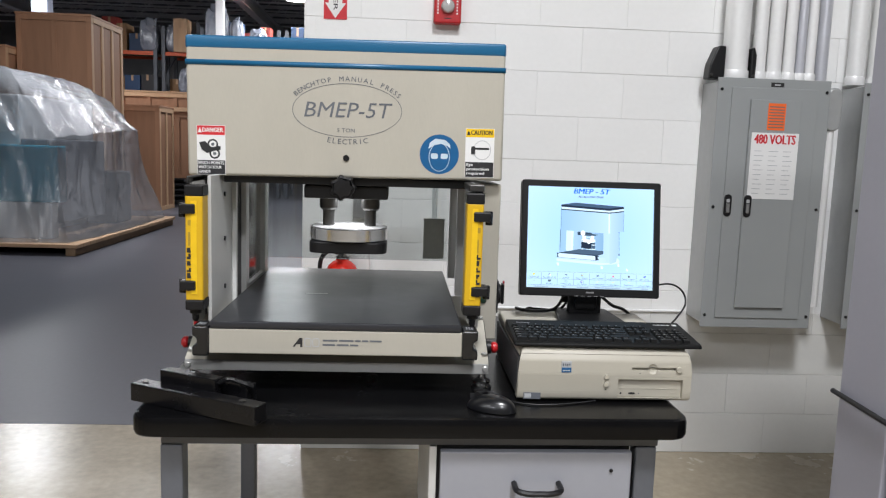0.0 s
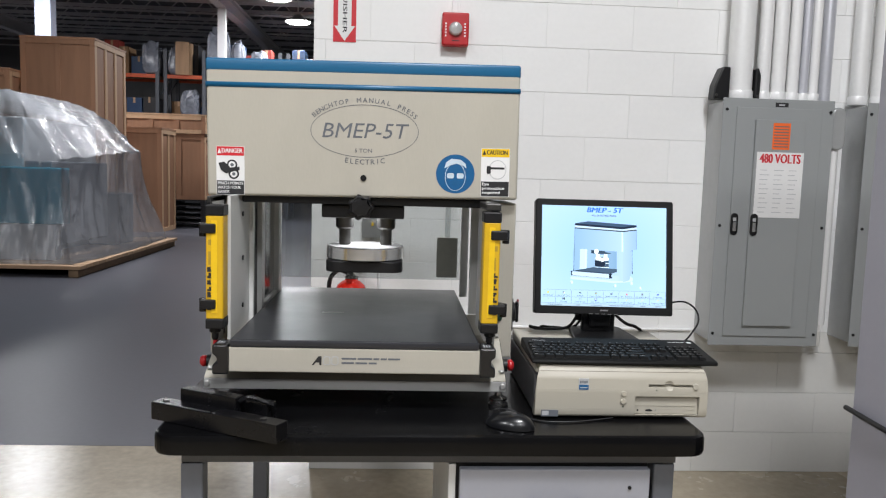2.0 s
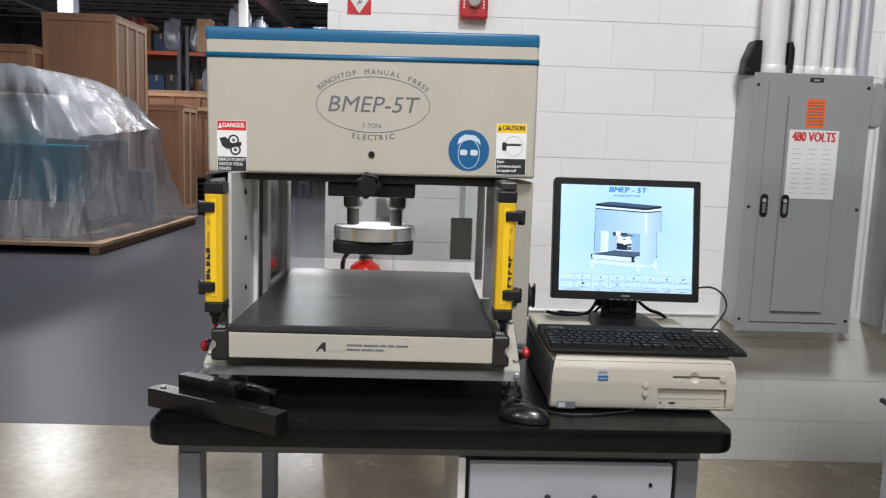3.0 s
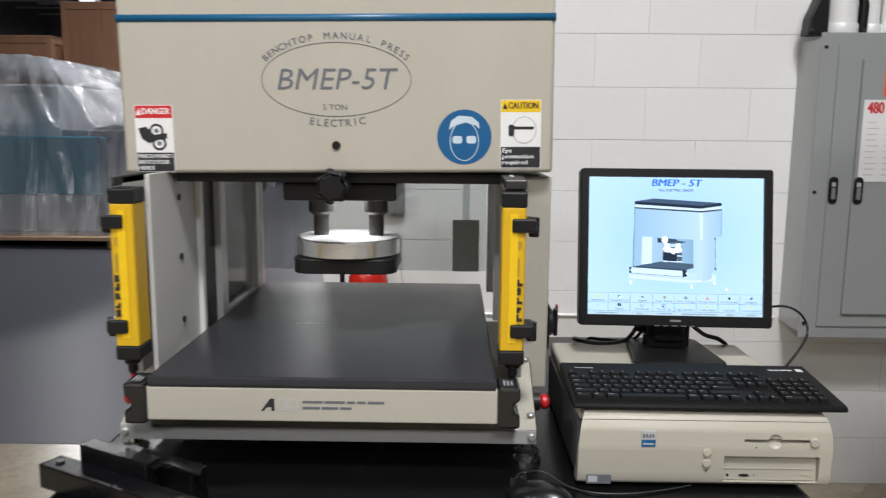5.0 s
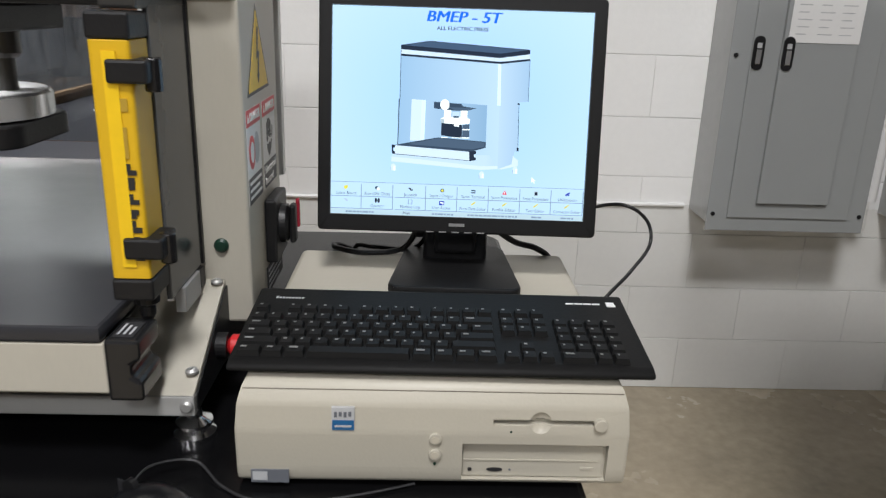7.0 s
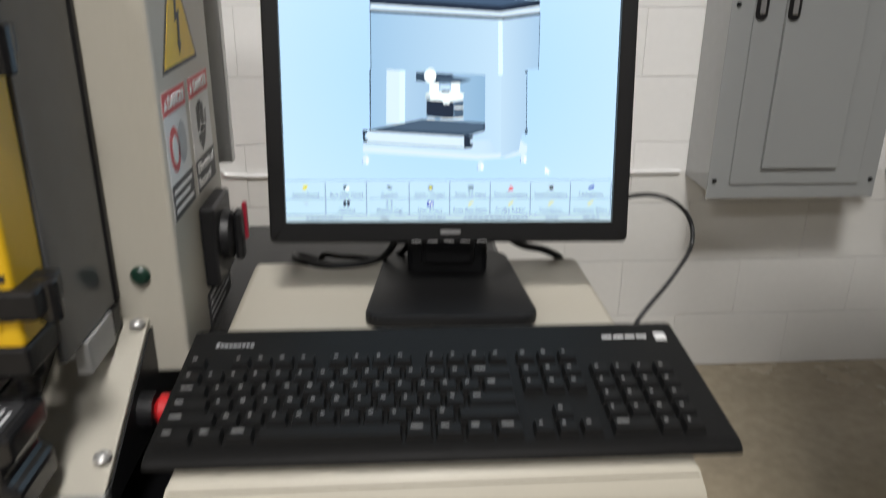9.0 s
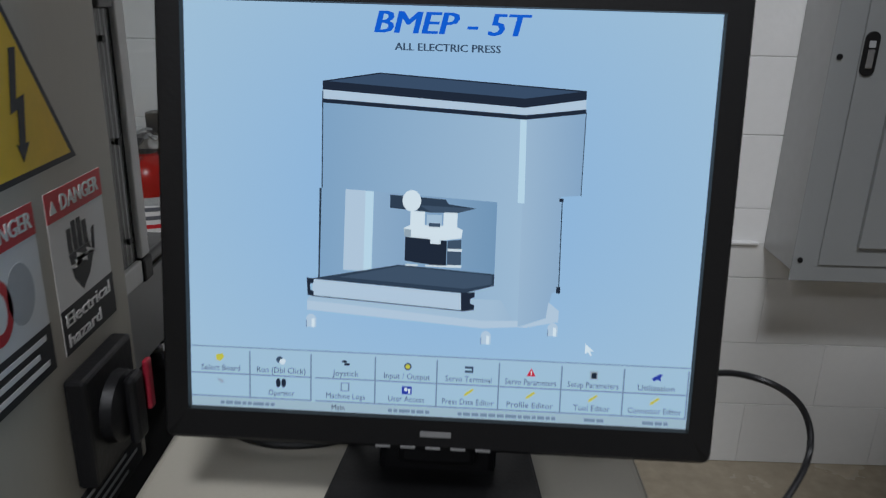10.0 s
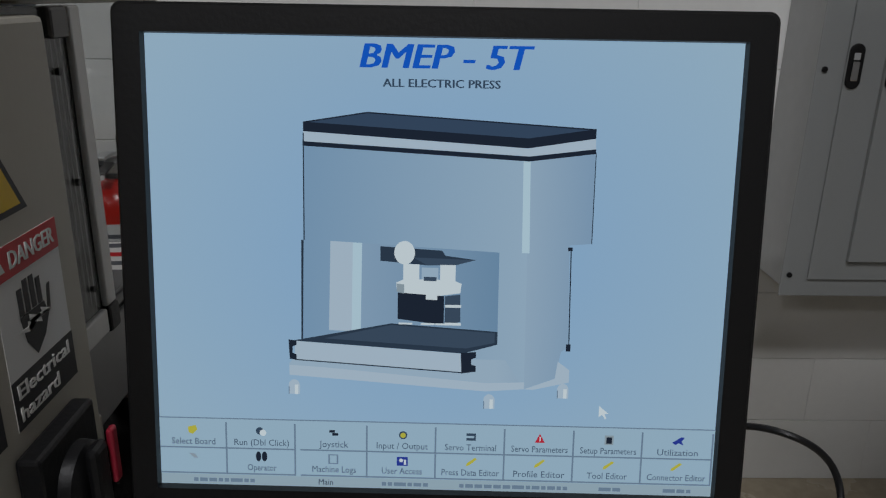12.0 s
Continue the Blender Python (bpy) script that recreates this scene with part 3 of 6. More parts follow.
        part("plate_heel", box(xp - 0.003, xp + 0.009, 2.0805, 2.099, 1.005, 1.0295, 0.001), M["black"], t)
        part("bracket_arm", box(min(xp, xp - s * 0.03), max(xp, xp + 0.006 - s * 0.0), 1.955, 2.10, 1.332, 1.3488, 0.003), M["dark_metal"], t)
        for z in (1.10, 1.26):
            part("bolt", cyl((xp - 0.001 if s > 0 else xp + 0.007, 2.05, z), 0.005, 0.004, "x", 10), M["black"], t)
    # inner frame and clear guards
    for y0, y1 in ((2.335, 2.375), (2.628, 2.665)):
        part("guard_post", box(-0.213, -0.181, y0, y1, 1.009, 1.349, 0.002), M["anodised"], t)
    part("guard_sill", box(-0.210, -0.186, 2.376, 2.627, 1.009, 1.03, 0.002), M["anodised"], t)
    part("side_guard", box(-0.200, -0.196, 2.376, 2.627, 1.031, 1.349), M["side_acrylic"], t, "clear side guard")
    part("inner_plate", box(-0.202, -0.194, 2.0, 2.222, 1.009, 1.349, 0.001), M["pale_plate"], t)
    part("plate_edge", box(-0.208, -0.184, 2.2225, 2.238, 1.009, 1.349, 0.002), M["anodised"], t)
    # black sheet stands for the shade in the gap before the post
    part("slot", box(-0.201, -0.195, 2.2385, 2.3345, 1.009, 1.349), M["black"], t)
    for z in (1.07, 1.19, 1.30):
        part("bolt", cyl((-0.193, 2.13, z), 0.006, 0.004, "x", 12), M["black"], t)
    part("rear_post", box(-0.210, -0.186, 2.690, 2.715, 1.009, 1.349, 0.002), M["anodised"], t)
    part("inner_plate", box(0.410, 0.418, 2.03, 2.235, 1.009, 1.349, 0.001), M["pale_plate"], t)
    part("guard_post", box(0.404, 0.426, 2.385, 2.405, 1.009, 1.349, 0.002), M["anodised"], t)
    frame_post = part("guard_post", box(0.440, 0.455, 2.429, 2.449, 1.091, 1.349, 0.002), M["anodised"], t)
    part("gasket", box(0.4470, 0.4500, 2.4255, 2.4288, 1.091, 1.349), M["black"], frame_post, "dark glazing gasket")
    part("guard_sill", box(0.440, 0.455, 2.317, 2.428, 1.068, 1.0905, 0.002), M["anodised"], t)
    part("corner_block", box(0.438, 0.4565, 2.4285, 2.451, 1.066, 1.0905, 0.003), M["black"], t, "black plastic corner block")
    part("corner_block", box(0.439, 0.4560, 2.395, 2.4254, 1.325, 1.3489, 0.003), M["dark_metal"], t)
    part("side_guard", box(0.4465, 0.4505, 2.317, 2.425, 1.091, 1.349), M["side_acrylic"], t, "clear side guard")
    for y, z in ((2.405, 1.30), (2.412, 1.21), (2.412, 1.115)):
        part("bolt", cyl((0.4520, y, z), 0.003, 0.003, "x", 10), M["black"], t)
    part("rear_post", box(0.402, 0.426, 2.690, 2.715, 1.009, 1.349, 0.002), M["anodised"], t)
    part("rear_guard", box(-0.185, 0.400, 2.698, 2.703, 1.064, 1.349), M["acrylic"], t, "clear tinted rear guard")
    part("terminal_plate", box(0.312, 0.374, 2.480, 2.492, 1.102, 1.222, 0.002), M["olive_plate"], t, "grey plate behind the opening")
    # added see-through strip, only there to hold the plate up
    part("plate_stalk", box(0.335, 0.351, 2.482, 2.490, 1.223, 1.349), M["acrylic"], t, "clear strip added to carry the grey plate")
    part("rear_cover", box(-0.21, 0.43, 2.401, 2.716, 1.3495, 1.62, 0.004), M["beige"], t, "cream rear cover")
    # ram
    part("under_plate", box(-0.188, 0.418, 2.10, 2.38, 1.331, 1.3495, 0.002), M["black"], t)
    head = part("ram_block", box(0.003, 0.209, 2.115, 2.30, 1.297, 1.3305, 0.004), M["black"], t, "black ram block")
    lobes = [(0.103 + (0.0280 + 0.0030 * math.cos(7 * 2 * math.pi * k / 84)) * math.cos(2 * math.pi * k / 84), 1.327 + (0.0280 + 0.0030 * math.cos(7 * 2 * math.pi * k / 84)) * math.sin(2 * math.pi * k / 84)) for k in range(84)]
    kn = extrude(lobes, "y", 2.046, 2.080, 0.006)
    part("knob_stem", cyl((0.103, 2.0975, 1.327), 0.013, 0.0345, "y", 18), M["black"], head)
    part("star_knob", kn, M["black"], head, "black lobed hand knob", smooth=True)
    for x in (0.055, 0.163):
        part("bushing", revolve([(0.024, 0.0), (0.024, -0.028), (0.018, -0.034)], (x, 2.215, 1.2965), seg=24), M["dark_metal"], head, smooth=True)
        part("guide_rod", cyl((x, 2.215, 1.242), 0.015, 0.042, seg=20), M["dark_metal"], head, "dark steel guide rod", smooth=True)
    disc = part("ram_disc", revolve([(0.098, 0.0), (0.102, 0.002), (0.102, 0.030), (0.099, 0.033)], (0.110, 2.215, 1.188), seg=56), M["bright"], head, "bright machined disc", smooth=True)
    part("disc_face", cyl((0.110, 2.215, 1.2215), 0.096, 0.001, seg=48), M["white_ring"], head, "white disc top lit by a small work light")
    part("tool_holder", extrude(rounded(0.012, 0.208, 2.130, 2.300, 0.03, 6), "z", 1.158, 1.187, 0.003), M["black"], head, "black tool holder under the disc")
    # small fittings on the right column
    part("pilot_button", revolve([(0.009, 0.0), (0.009, 0.003), (0.006, 0.006), (0.0, 0.0065)], (0.455, 2.108, 1.053), "-y", seg=16), M["green"], t, "small green button", smooth=True)
    sw = part("switch_plate", box(0.4905, 0.506, 2.195, 2.275, 1.000, 1.088, 0.003), M["black"], t, "black rotary switch")
    part("switch_knob", revolve([(0.028, 0.0), (0.027, 0.008), (0.020, 0.011), (0.0, 0.011)], (0.506, 2.236, 1.046), "x"), M["black"], sw, smooth=True)
    part("switch_grip", box(0.5172, 0.526, 2.226, 2.246, 1.018, 1.074, 0.004), M["black"], sw)
    part("grip_edge", box(0.5235, 0.5285, 2.247, 2.256, 1.036, 1.078, 0.002), M["red_dim"], sw, "dull red edge")
    part("spec_plate", box(0.4905, 0.492, 2.195, 2.300, 0.955, 0.992), M["ink"], t, "black plate with pale print")
    for k in range(4):
        part("print_line", box(0.492, 0.4924, 2.20, 2.20 + 0.07 + 0.02 * (k % 2), 0.961 + 0.008 * k, 0.964 + 0.008 * k), M["line_grey"], t)
    part("pilot_hole", cyl((0.107, HY0 - 0.0008, 1.398), 0.0075, 0.004, "y", 16), M["black"], hood, "small black lens")
    return t, hood


press_ob, hood_ob = press()


# ---------------------------------------------------------------- computer on the bench
def computer():
    t = thing("desktop_computer", (0.718, 2.09, BENCH), "cream flat desktop computer case with drive slots", "computer")
    prof = [(1.898, BENCH + 0.004), (1.8895, 0.871), (1.8875, 0.885), (1.886, 0.93), (1.889, 0.960), (1.898, 0.978), (1.912, 0.986), (1.925, 0.987), (1.925, BENCH + 0.004)]
    front = extrude(prof, "x", 0.516, 0.920)
    for v in front.verts:                                # the top corners draw in towards the middle
        draw = 0.015 if v.co.z > 0.984 else 0.007 if v.co.z > 0.975 else 0.002 if v.co.z > 0.95 else 0.0
        v.co.x += draw if v.co.x < 0.7 else -draw
    bmesh.ops.bevel(front, geom=front.edges[:], offset=0.0035, segments=2, profile=0.5, affect="EDGES")
    front = cut(front, box(0.748, 0.899, 1.87, 1.8965, 0.874, 0.9180))
    front = cut(front, box(0.7785, 0.8815, 1.87, 1.8960, 0.9400, 0.9462))
    bowl = bmesh.new()
    bmesh.ops.create_uvsphere(bowl, u_segments=28, v_segments=18, radius=1.0)
    bmesh.ops.transform(bowl, matrix=Matrix.Translation((0.827, 1.8835, 0.9440)) @ Matrix.Diagonal((0.0130, 0.0085, 0.0135, 1.0)), verts=bowl.verts)
    front = cut(front, bowl)
    part("front_bezel", front, M["pc"], t, "curved cream front", smooth=True)
    part("lid", box(0.522, 0.914, 1.926, 2.305, 0.958, 0.985, 0.008, 3), M["pc"], t, "cream lid")
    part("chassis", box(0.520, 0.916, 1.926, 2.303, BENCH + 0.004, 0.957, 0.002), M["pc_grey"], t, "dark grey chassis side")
    # a thin dark strip paints the shade that lies in the seam
    part("seam", box(0.525, 0.911, 1.8950, 1.91, 0.9727, 0.9735), M["pc_shadow"], t, "thin dark strip painted as the shaded front seam")
    part("drive_face", box(0.7492, 0.8962, 1.8938, 1.8964, 0.8752, 0.9165, 0.0008), M["pc"], t, "plain cream drive face")
    part("drive_lip", box(0.7495, 0.8900, 1.8928, 1.89375, 0.8945, 0.8958), M["pc"], t)
    part("drive_slot", extrude(ellipse(0.783, 0.8835, 0.0085, 0.0024, 20), "y", 1.8930, 1.8937), M["ink"], t)
    part("drive_jack", cyl((0.757, 1.8934, 0.8835), 0.0022, 0.001, "y", 12), M["ink"], t)
    part("drive_lamp", cyl((0.799, 1.8934, 0.8835), 0.0012, 0.001, "y", 10), M["ink_grey"], t)
    part("eject", box(0.873, 0.886, 1.8928, 1.89375, 0.884, 0.8875, 0.0004), M["pc"], t)
    part("floppy_slit", box(0.782, 0.879, 1.8945, 1.8958, 0.9440, 0.9458), M["ink"], t)
    part("floppy_eject", cyl((0.888, 1.8855, 0.9425), 0.0070, 0.006, "y", 24, bev=0.001), M["pc"], t)
    for z in (0.924, 0.906):
        part("button", cyl((0.720, 1.886, z), 0.0065, 0.006, "y", 20, bev=0.001), M["pc"], t)
        part("button_dimple", cyl((0.720, 1.8828, z), 0.0040, 0.0006, "y", 18), M["pc_dark"], t)
    part("status_lamp", cyl((0.720, 1.8872, 0.894), 0.0014, 0.003, "y", 10), M["green"], t)
    part("status_lamp", cyl((0.797, 1.8872, 0.933), 0.0012, 0.003, "y", 10), M["green"], t)
    lb = part("maker_badge", box(0.615, 0.638, 1.8855, 1.889, 0.932, 0.958), M["line_grey"], t, "small white and blue badge")
    part("badge_band", box(0.6155, 0.6375, 1.8848, 1.8854, 0.933, 0.944), M["blue_print"], lb)
    for k in range(4):
        part("badge_bar", box(0.6175 + 0.0048 * k, 0.6205 + 0.0048 * k, 1.8848, 1.8854, 0.9475 + 0.001 * (k % 2), 0.9535), M["ink_grey"], lb)
    part("badge_bar", box(0.618, 0.635, 1.8842, 1.8847, 0.9365, 0.9385), M["line_grey"], lb)
    hs = part("holo_sticker", box(0.531, 0.570, 1.8862, 1.892, 0.869, 0.884), M["ink_grey"], t, "small shiny sticker")
    part("sticker_half", box(0.533, 0.548, 1.8856, 1.8861, 0.872, 0.882), M["line_grey"], hs)


computer()


def keyboard():
    t = thing("keyboard", (0.728, 1.98, 0.987), "black full-size keyboard lying on the computer case", "keyboard", turn=-0.6)
    part("frame", extrude([(1.903, 0.9875), (1.896, 0.990), (1.898, 0.996), (1.906, 0.9990), (2.066, 1.013), (2.075, 1.009), (2.075, 0.9875)], "x", 0.509, 0.943, 0.003), M["board"], t, smooth=True)
    shapes = {}

    def key(x, y, w, d=0.0156):
        k = (round(w, 4), d)
        if k not in shapes:
            own = bmesh.new()
            a = [own.verts.new(p) for p in ((0, 0, 0), (w, 0, 0), (w, d, 0), (0, d, 0))]
            i, j = 0.0022, 0.0018
            b = [own.verts.new(p) for p in ((i, j, 0.0075), (w - i, j, 0.0075), (w - i, d - j, 0.0082), (i, d - j, 0.0082))]
            own.faces.new(b)
            for q in range(4):
                own.faces.new((a[q], a[(q + 1) % 4], b[(q + 1) % 4], b[q]))
            me = solid("key", own, M["key"])
            me.materials.append(M["key_mark"])
            shapes[k] = me
        z = 0.9980 + (y - 1.906) * 0.0860
        y += 0.0025
        piece("key", shapes[k], t, (x - 0.728, y - 1.98, z - 0.987))
        if w < 0.04:
            s = rk.choice((0.0022, 0.0028, 0.0034)) if w < 0.02 else rk.choice((0.006, 0.009))
            marks.append((x + 0.0045, y + 0.0080, z + 0.0083, s))
    marks = []
    rk = random.Random(3)
    u = 0.01795
    x0 = 0.5150
    rows = [
        (1.9080, [1.5, 1.25, 1.25, 6.0, 1.25, 1.25, 1.25, 1.25]),
        (1.9258, [2.25] + [1] * 10 + [2.75]),
        (1.9436, [1.75] + [1] * 11 + [2.25]),
        (1.9614, [1.5] + [1] * 12 + [1.5]),
        (1.9792, [1] * 13 + [2]),
    ]
    for y, ws in rows:
        x = x0
        for w in ws:
            key(x, y, w * u - 0.0012)
            x += w * u
    y = 2.0015
    for g in (0, 2, 3, 4, 5, 6.5, 7.5, 8.5, 9.5, 11, 12, 13, 14):
        key(x0 + g * u, y, u - 0.0012, 0.0135)
    xc = x0 + 15.3 * u
    for i in range(3):
        key(xc + i * u, 1.9792, u - 0.0012)
        key(xc + i * u, 1.9614, u - 0.0012)
        key(xc + i * u, 2.0015, u - 0.0012, 0.0135)
        key(xc + i * u, 1.9080, u - 0.0012)
    key(xc + u, 1.9258, u - 0.0012)
    xn = xc + 3.3 * u
    for r in range(5):
        for i in range(4):
            if r == 0 and i == 1:
                continue
            w = 2 * u - 0.0012 if (r == 0 and i == 0) else u - 0.0012
            key(xn + i * u, 1.9080 + 0.0178 * r, w)
    bm = bmesh.new()
    for x, y, z, s in marks:
        box(x, x + s, y, y + 0.0032, z, z + 0.0003, bm=bm)
    tagged(part("key_legend", bm, M["key_mark"], t, "small pale key legends"), kind="stuff")
    for k in range(9):
        part("maker_mark", box(0.532 + 0.0037 * k, 0.5348 + 0.0037 * k, 2.0405, 2.0440 if k else 2.0460, 1.0090, 1.0113), M["line_grey"], t)
    for k in range(4):
        part("lamp_label", box(0.873 + k * 0.0105, 0.882 + k * 0.0105, 2.0425, 2.0460, 1.0090, 1.0115), M["white"], t)
    part("lamp_window", box(0.921, 0.931, 2.038, 2.050, 1.0090, 1.0117), M["white"], t)


keyboard()


def monitor():
    """The screen leans back a little; its parts are built upright and then leaned about the lower edge."""
    t = thing("monitor", (0.748, 2.21, 0.985), "flat black-framed monitor on a square foot, showing a control page", "monitor", turn=-2.0)
    W, H = 0.338, 0.270
    cx, cz, y = 0.748, 1.2055, 2.214
    lean = Matrix.Translation((cx, y, cz)) @ Matrix.Rotation(radians(-9.6), 4, "X") @ Matrix.Translation((-cx, -y, -cz))
    x0, x1, z0, z1 = cx - W / 2, cx + W / 2, cz - H / 2, cz + H / 2

    def tilted(name, bm, m, parent, label="", smooth=False):
        bmesh.ops.transform(bm, matrix=lean, verts=bm.verts)
        return part(name, bm, m, parent, label, smooth)
    s, tp, bt = 0.0165, 0.0165, 0.0215
    fy = y - 0.007
    bz = bmesh.new()
    outer = rounded(x0 - s, x1 + s, z0 - bt, z1 + tp, 0.006, 4)
    inner = [min(((x1, z1), (x0, z1), (x0, z0), (x1, z0)), key=lambda c: (c[0] - p[0]) ** 2 + (c[1] - p[1]) ** 2) for p in outer]
    loops = [[bz.verts.new((p[0], d, p[1])) for p in q] for q, d in ((outer, y + 0.028), (outer, fy + 0.002), ([(p[0] + (q[0] - p[0]) * 0.12, p[1] + (q[1] - p[1]) * 0.12) for p, q in zip(outer, inner)], fy))]
    corner = {}
    for d in (fy, y + 0.001):
        corner[d] = {c: bz.verts.new((c[0], d, c[1])) for c in set(inner)}
    n = len(outer)
    for k in range(n):
        m = (k + 1) % n
        for a_, b_ in zip(loops, loops[1:]):
            bz.faces.new((a_[k], a_[m], b_[m], b_[k]))
        ci, cj = corner[fy][inner[k]], corner[fy][inner[m]]
        bz.faces.new((loops[2][k], loops[2][m], cj, ci) if ci is not cj else (loops[2][k], loops[2][m], ci))
        if ci is not cj:
            bz.faces.new((ci, cj, corner[y + 0.001][inner[m]], corner[y + 0.001][inner[k]]))
    bezel = tilted("bezel", bz, M["bezel"], t, "matt black screen frame", True)
    tilted("back_shell", extrude([(x0 - 0.012, y + 0.028), (x1 + 0.012, y + 0.028), (x1 - 0.05, y + 0.062), (x0 + 0.05, y + 0.062)], "z", z0 - 0.015, z1 + 0.012, 0.004), M["bezel"], t, "", True)
    tilted("maker_mark", box(cx - 0.010, cx + 0.011, fy - 0.0004, fy + 0.001, z0 - 0.0120, z0 - 0.0080), M["dim_print"], bezel)
    for k in range(5):
        tilted("button", box(cx - 0.040 + 0.017 * k, cx - 0.030 + 0.017 * k, fy - 0.0012, fy + 0.002, z0 - 0.0205, z0 - 0.0190), M["dim_print"], bezel)
    screen = tilted("screen", box(x0, x1, y, y + 0.02, z0, z1), M["screen"], t, "lit pale blue screen page")
    # stand
    part("neck", box(cx - 0.045, cx + 0.045, 2.235, 2.262, 0.992, 1.115, 0.006), M["black"], t, "", True)
    part("neck_cover", box(cx - 0.030, cx + 0.030, 2.222, 2.2349, 1.01, 1.065, 0.006), M["black"], t, "", True)
    foot = [(cx + (0.088 - 0.017 * (yy - 2.117) / 0.181) / 0.088 * xx, yy) for xx, yy in rounded(-0.088, 0.088, 2.117, 2.298, 0.018, 5)]
    part("foot", extrude(foot, "z", 0.9855, 0.999, 0.003), M["bezel"], t, "matt black square foot", True)
    return t, screen, tilted, (cx, cz, y, W, H)


def hood_print():
    """Lettering and stickers on the front of the hood, which sits a touch askew."""
    y = HY0
    askew = Matrix.Translation((0.11, 0, 1.35)) @ Matrix.Rotation(radians(HOOD_ASKEW), 4, "Y") @ Matrix.Translation((-0.11, 0, -1.35))

    def put(name, bm, m, parent, label=""):
        bmesh.ops.transform(bm, matrix=askew, verts=bm.verts)
        return part(name, bm, m, parent, label)
    cx, cz, a, b = 0.110, 1.511, 0.1305, 0.0635
    ring = bmesh.new()
    n = 72
    o1 = ellipse(cx, cz, a, b, n)
    i1 = ellipse(cx, cz, a - 0.0013, b - 0.0013, n)
    vs = [[ring.verts.new((p[0], y - 0.0006, p[1])) for p in q] for q in (o1, i1)]
    vb = [[ring.verts.new((p[0], y - 0.0001, p[1])) for p in q] for q in (o1, i1)]
    for k in range(n):
        j = (k + 1) % n
        ring.faces.new((vs[0][k], vs[0][j], vs[1][j], vs[1][k]))
        ring.faces.new((vs[0][k], vb[0][k], vb[0][j], vs[0][j]))
        ring.faces.new((vs[1][k], vs[1][j], vb[1][j], vb[1][k]))
    put("printed_oval", ring, M["ink_grey"], hood_ob, "thin dark oval line")
    put("model_name", lettering("BMEP-5T", 0.036, facing_y(0.107, y - 0.0004, 1.510), shear=0.20, width=0.210), M["ink_grey"], hood_ob, "dark slanted lettering")
    put("ton_inscription", lettering("5 TON", 0.0095, facing_y(0.107, y - 0.0004, 1.4635), width=0.042), M["ink_grey"], hood_ob)

    def bent(text, a0, a1, out, size, below=False):
        for k, ch in enumerate(text):
            if ch == " ":
                continue
            ang = radians(a0 + (a1 - a0) * k / (len(text) - 1))
            px, pz = cx + (a + out) * math.cos(ang), cz + (b + out) * math.sin(ang)
            tx, tz = -(a + out) * math.sin(ang), (b + out) * math.cos(ang)
            lean = math.degrees(math.atan2(tz, tx)) + (0 if below else 180)
            m = Matrix.Translation((px, y - 0.0004, pz)) @ Matrix.Rotation(radians(-lean), 4, "Y") @ pose(0, 0, 0, 90, 0, 0)
            put("letter", lettering(ch, size, m, bold=0.006), M["ink_grey"], hood_ob)
    bent("BENCHTOP MANUAL PRESS", 150, 30, 0.010, 0.0115)
    bent("ELECTRIC", 252, 288, 0.0115, 0.0125, True)

    def sticker(x0, x1, z0, z1, band, band_h, foot_h, title, lines, label, title_m):
        t = thing("safety_sticker", ((x0 + x1) / 2, y, z0), label, "sticker", "safety stickers on the press hood")
        put("sheet", box(x0, x1, y - 0.0005, y - 0.0001, z0, z1), M["white"], t)
        put("band", box(x0 + 0.001, x1 - 0.001, y - 0.0008, y - 0.0006, z1 - band_h, z1 - 0.001), band, t)
        put("title", lettering(title, 0.0105, facing_y((x0 + x1) / 2 + 0.004, y - 0.0011, z1 - band_h / 2), 0.0004, bold=0.03, width=(x1 - x0) * 0.74), title_m, t)
        put("title_mark", extrude([(x0 + 0.003, z1 - band_h + 0.005), (x0 + 0.012, z1 - band_h + 0.005), (x0 + 0.0075, z1 - 0.005)], "y", y - 0.0012, y - 0.0009), title_m, t)
        put("foot", box(x0 + 0.001, x1 - 0.001, y - 0.0008, y - 0.0006, z0 + 0.001, z0 + foot_h), M["ink"], t)
        for k, s in enumerate(lines):
            put("inscription", lettering(s, 0.0072, facing_y(x0 + 0.003, y - 0.0011, z0 + foot_h - 0.0065 - 0.0103 * k), 0.0004, "LEFT", bold=0.02, width=min((x1 - x0) * 0.9, 0.0055 * len(s))), M["white"], t)
        return t
    t = sticker(-0.2455, -0.1785, 1.352, 1.4685, M["red_print"], 0.0225, 0.034, "DANGER", ["PINCH POINTS", "WATCH YOUR", "HANDS"], "white danger sticker, red band, gear pictogram", M["white"])
    for gx, gz in ((-0.208, 1.424), (-0.204, 1.402)):
        put("gear_mark", extrude(ellipse(gx, gz, 0.0125, 0.0125, 18), "y", y - 0.0009, y - 0.0006), M["ink"], t)
        put("gear_mark", extrude(ellipse(gx, gz, 0.0085, 0.0085, 18), "y", y - 0.0012, y - 0.0010), M["white"], t)
        put("gear_mark", extrude(ellipse(gx, gz, 0.004, 0.004, 12), "y", y - 0.0015, y - 0.0013), M["ink_grey"], t)
    put("pictogram", extrude([(-0.240, 1.428), (-0.226, 1.431), (-0.212, 1.417), (-0.190, 1.420), (-0.190, 1.411), (-0.206, 1.408), (-0.222, 1.403), (-0.234, 1.411)], "y", y - 0.0018, y - 0.0016), M["ink"], t)
    t = sticker(0.395, 0.4655, 1.358, 1.476, M["yellow_print"], 0.021, 0.037, "CAUTION", ["Eye", "protection", "required"], "white caution sticker, yellow band, goggles pictogram", M["ink"])
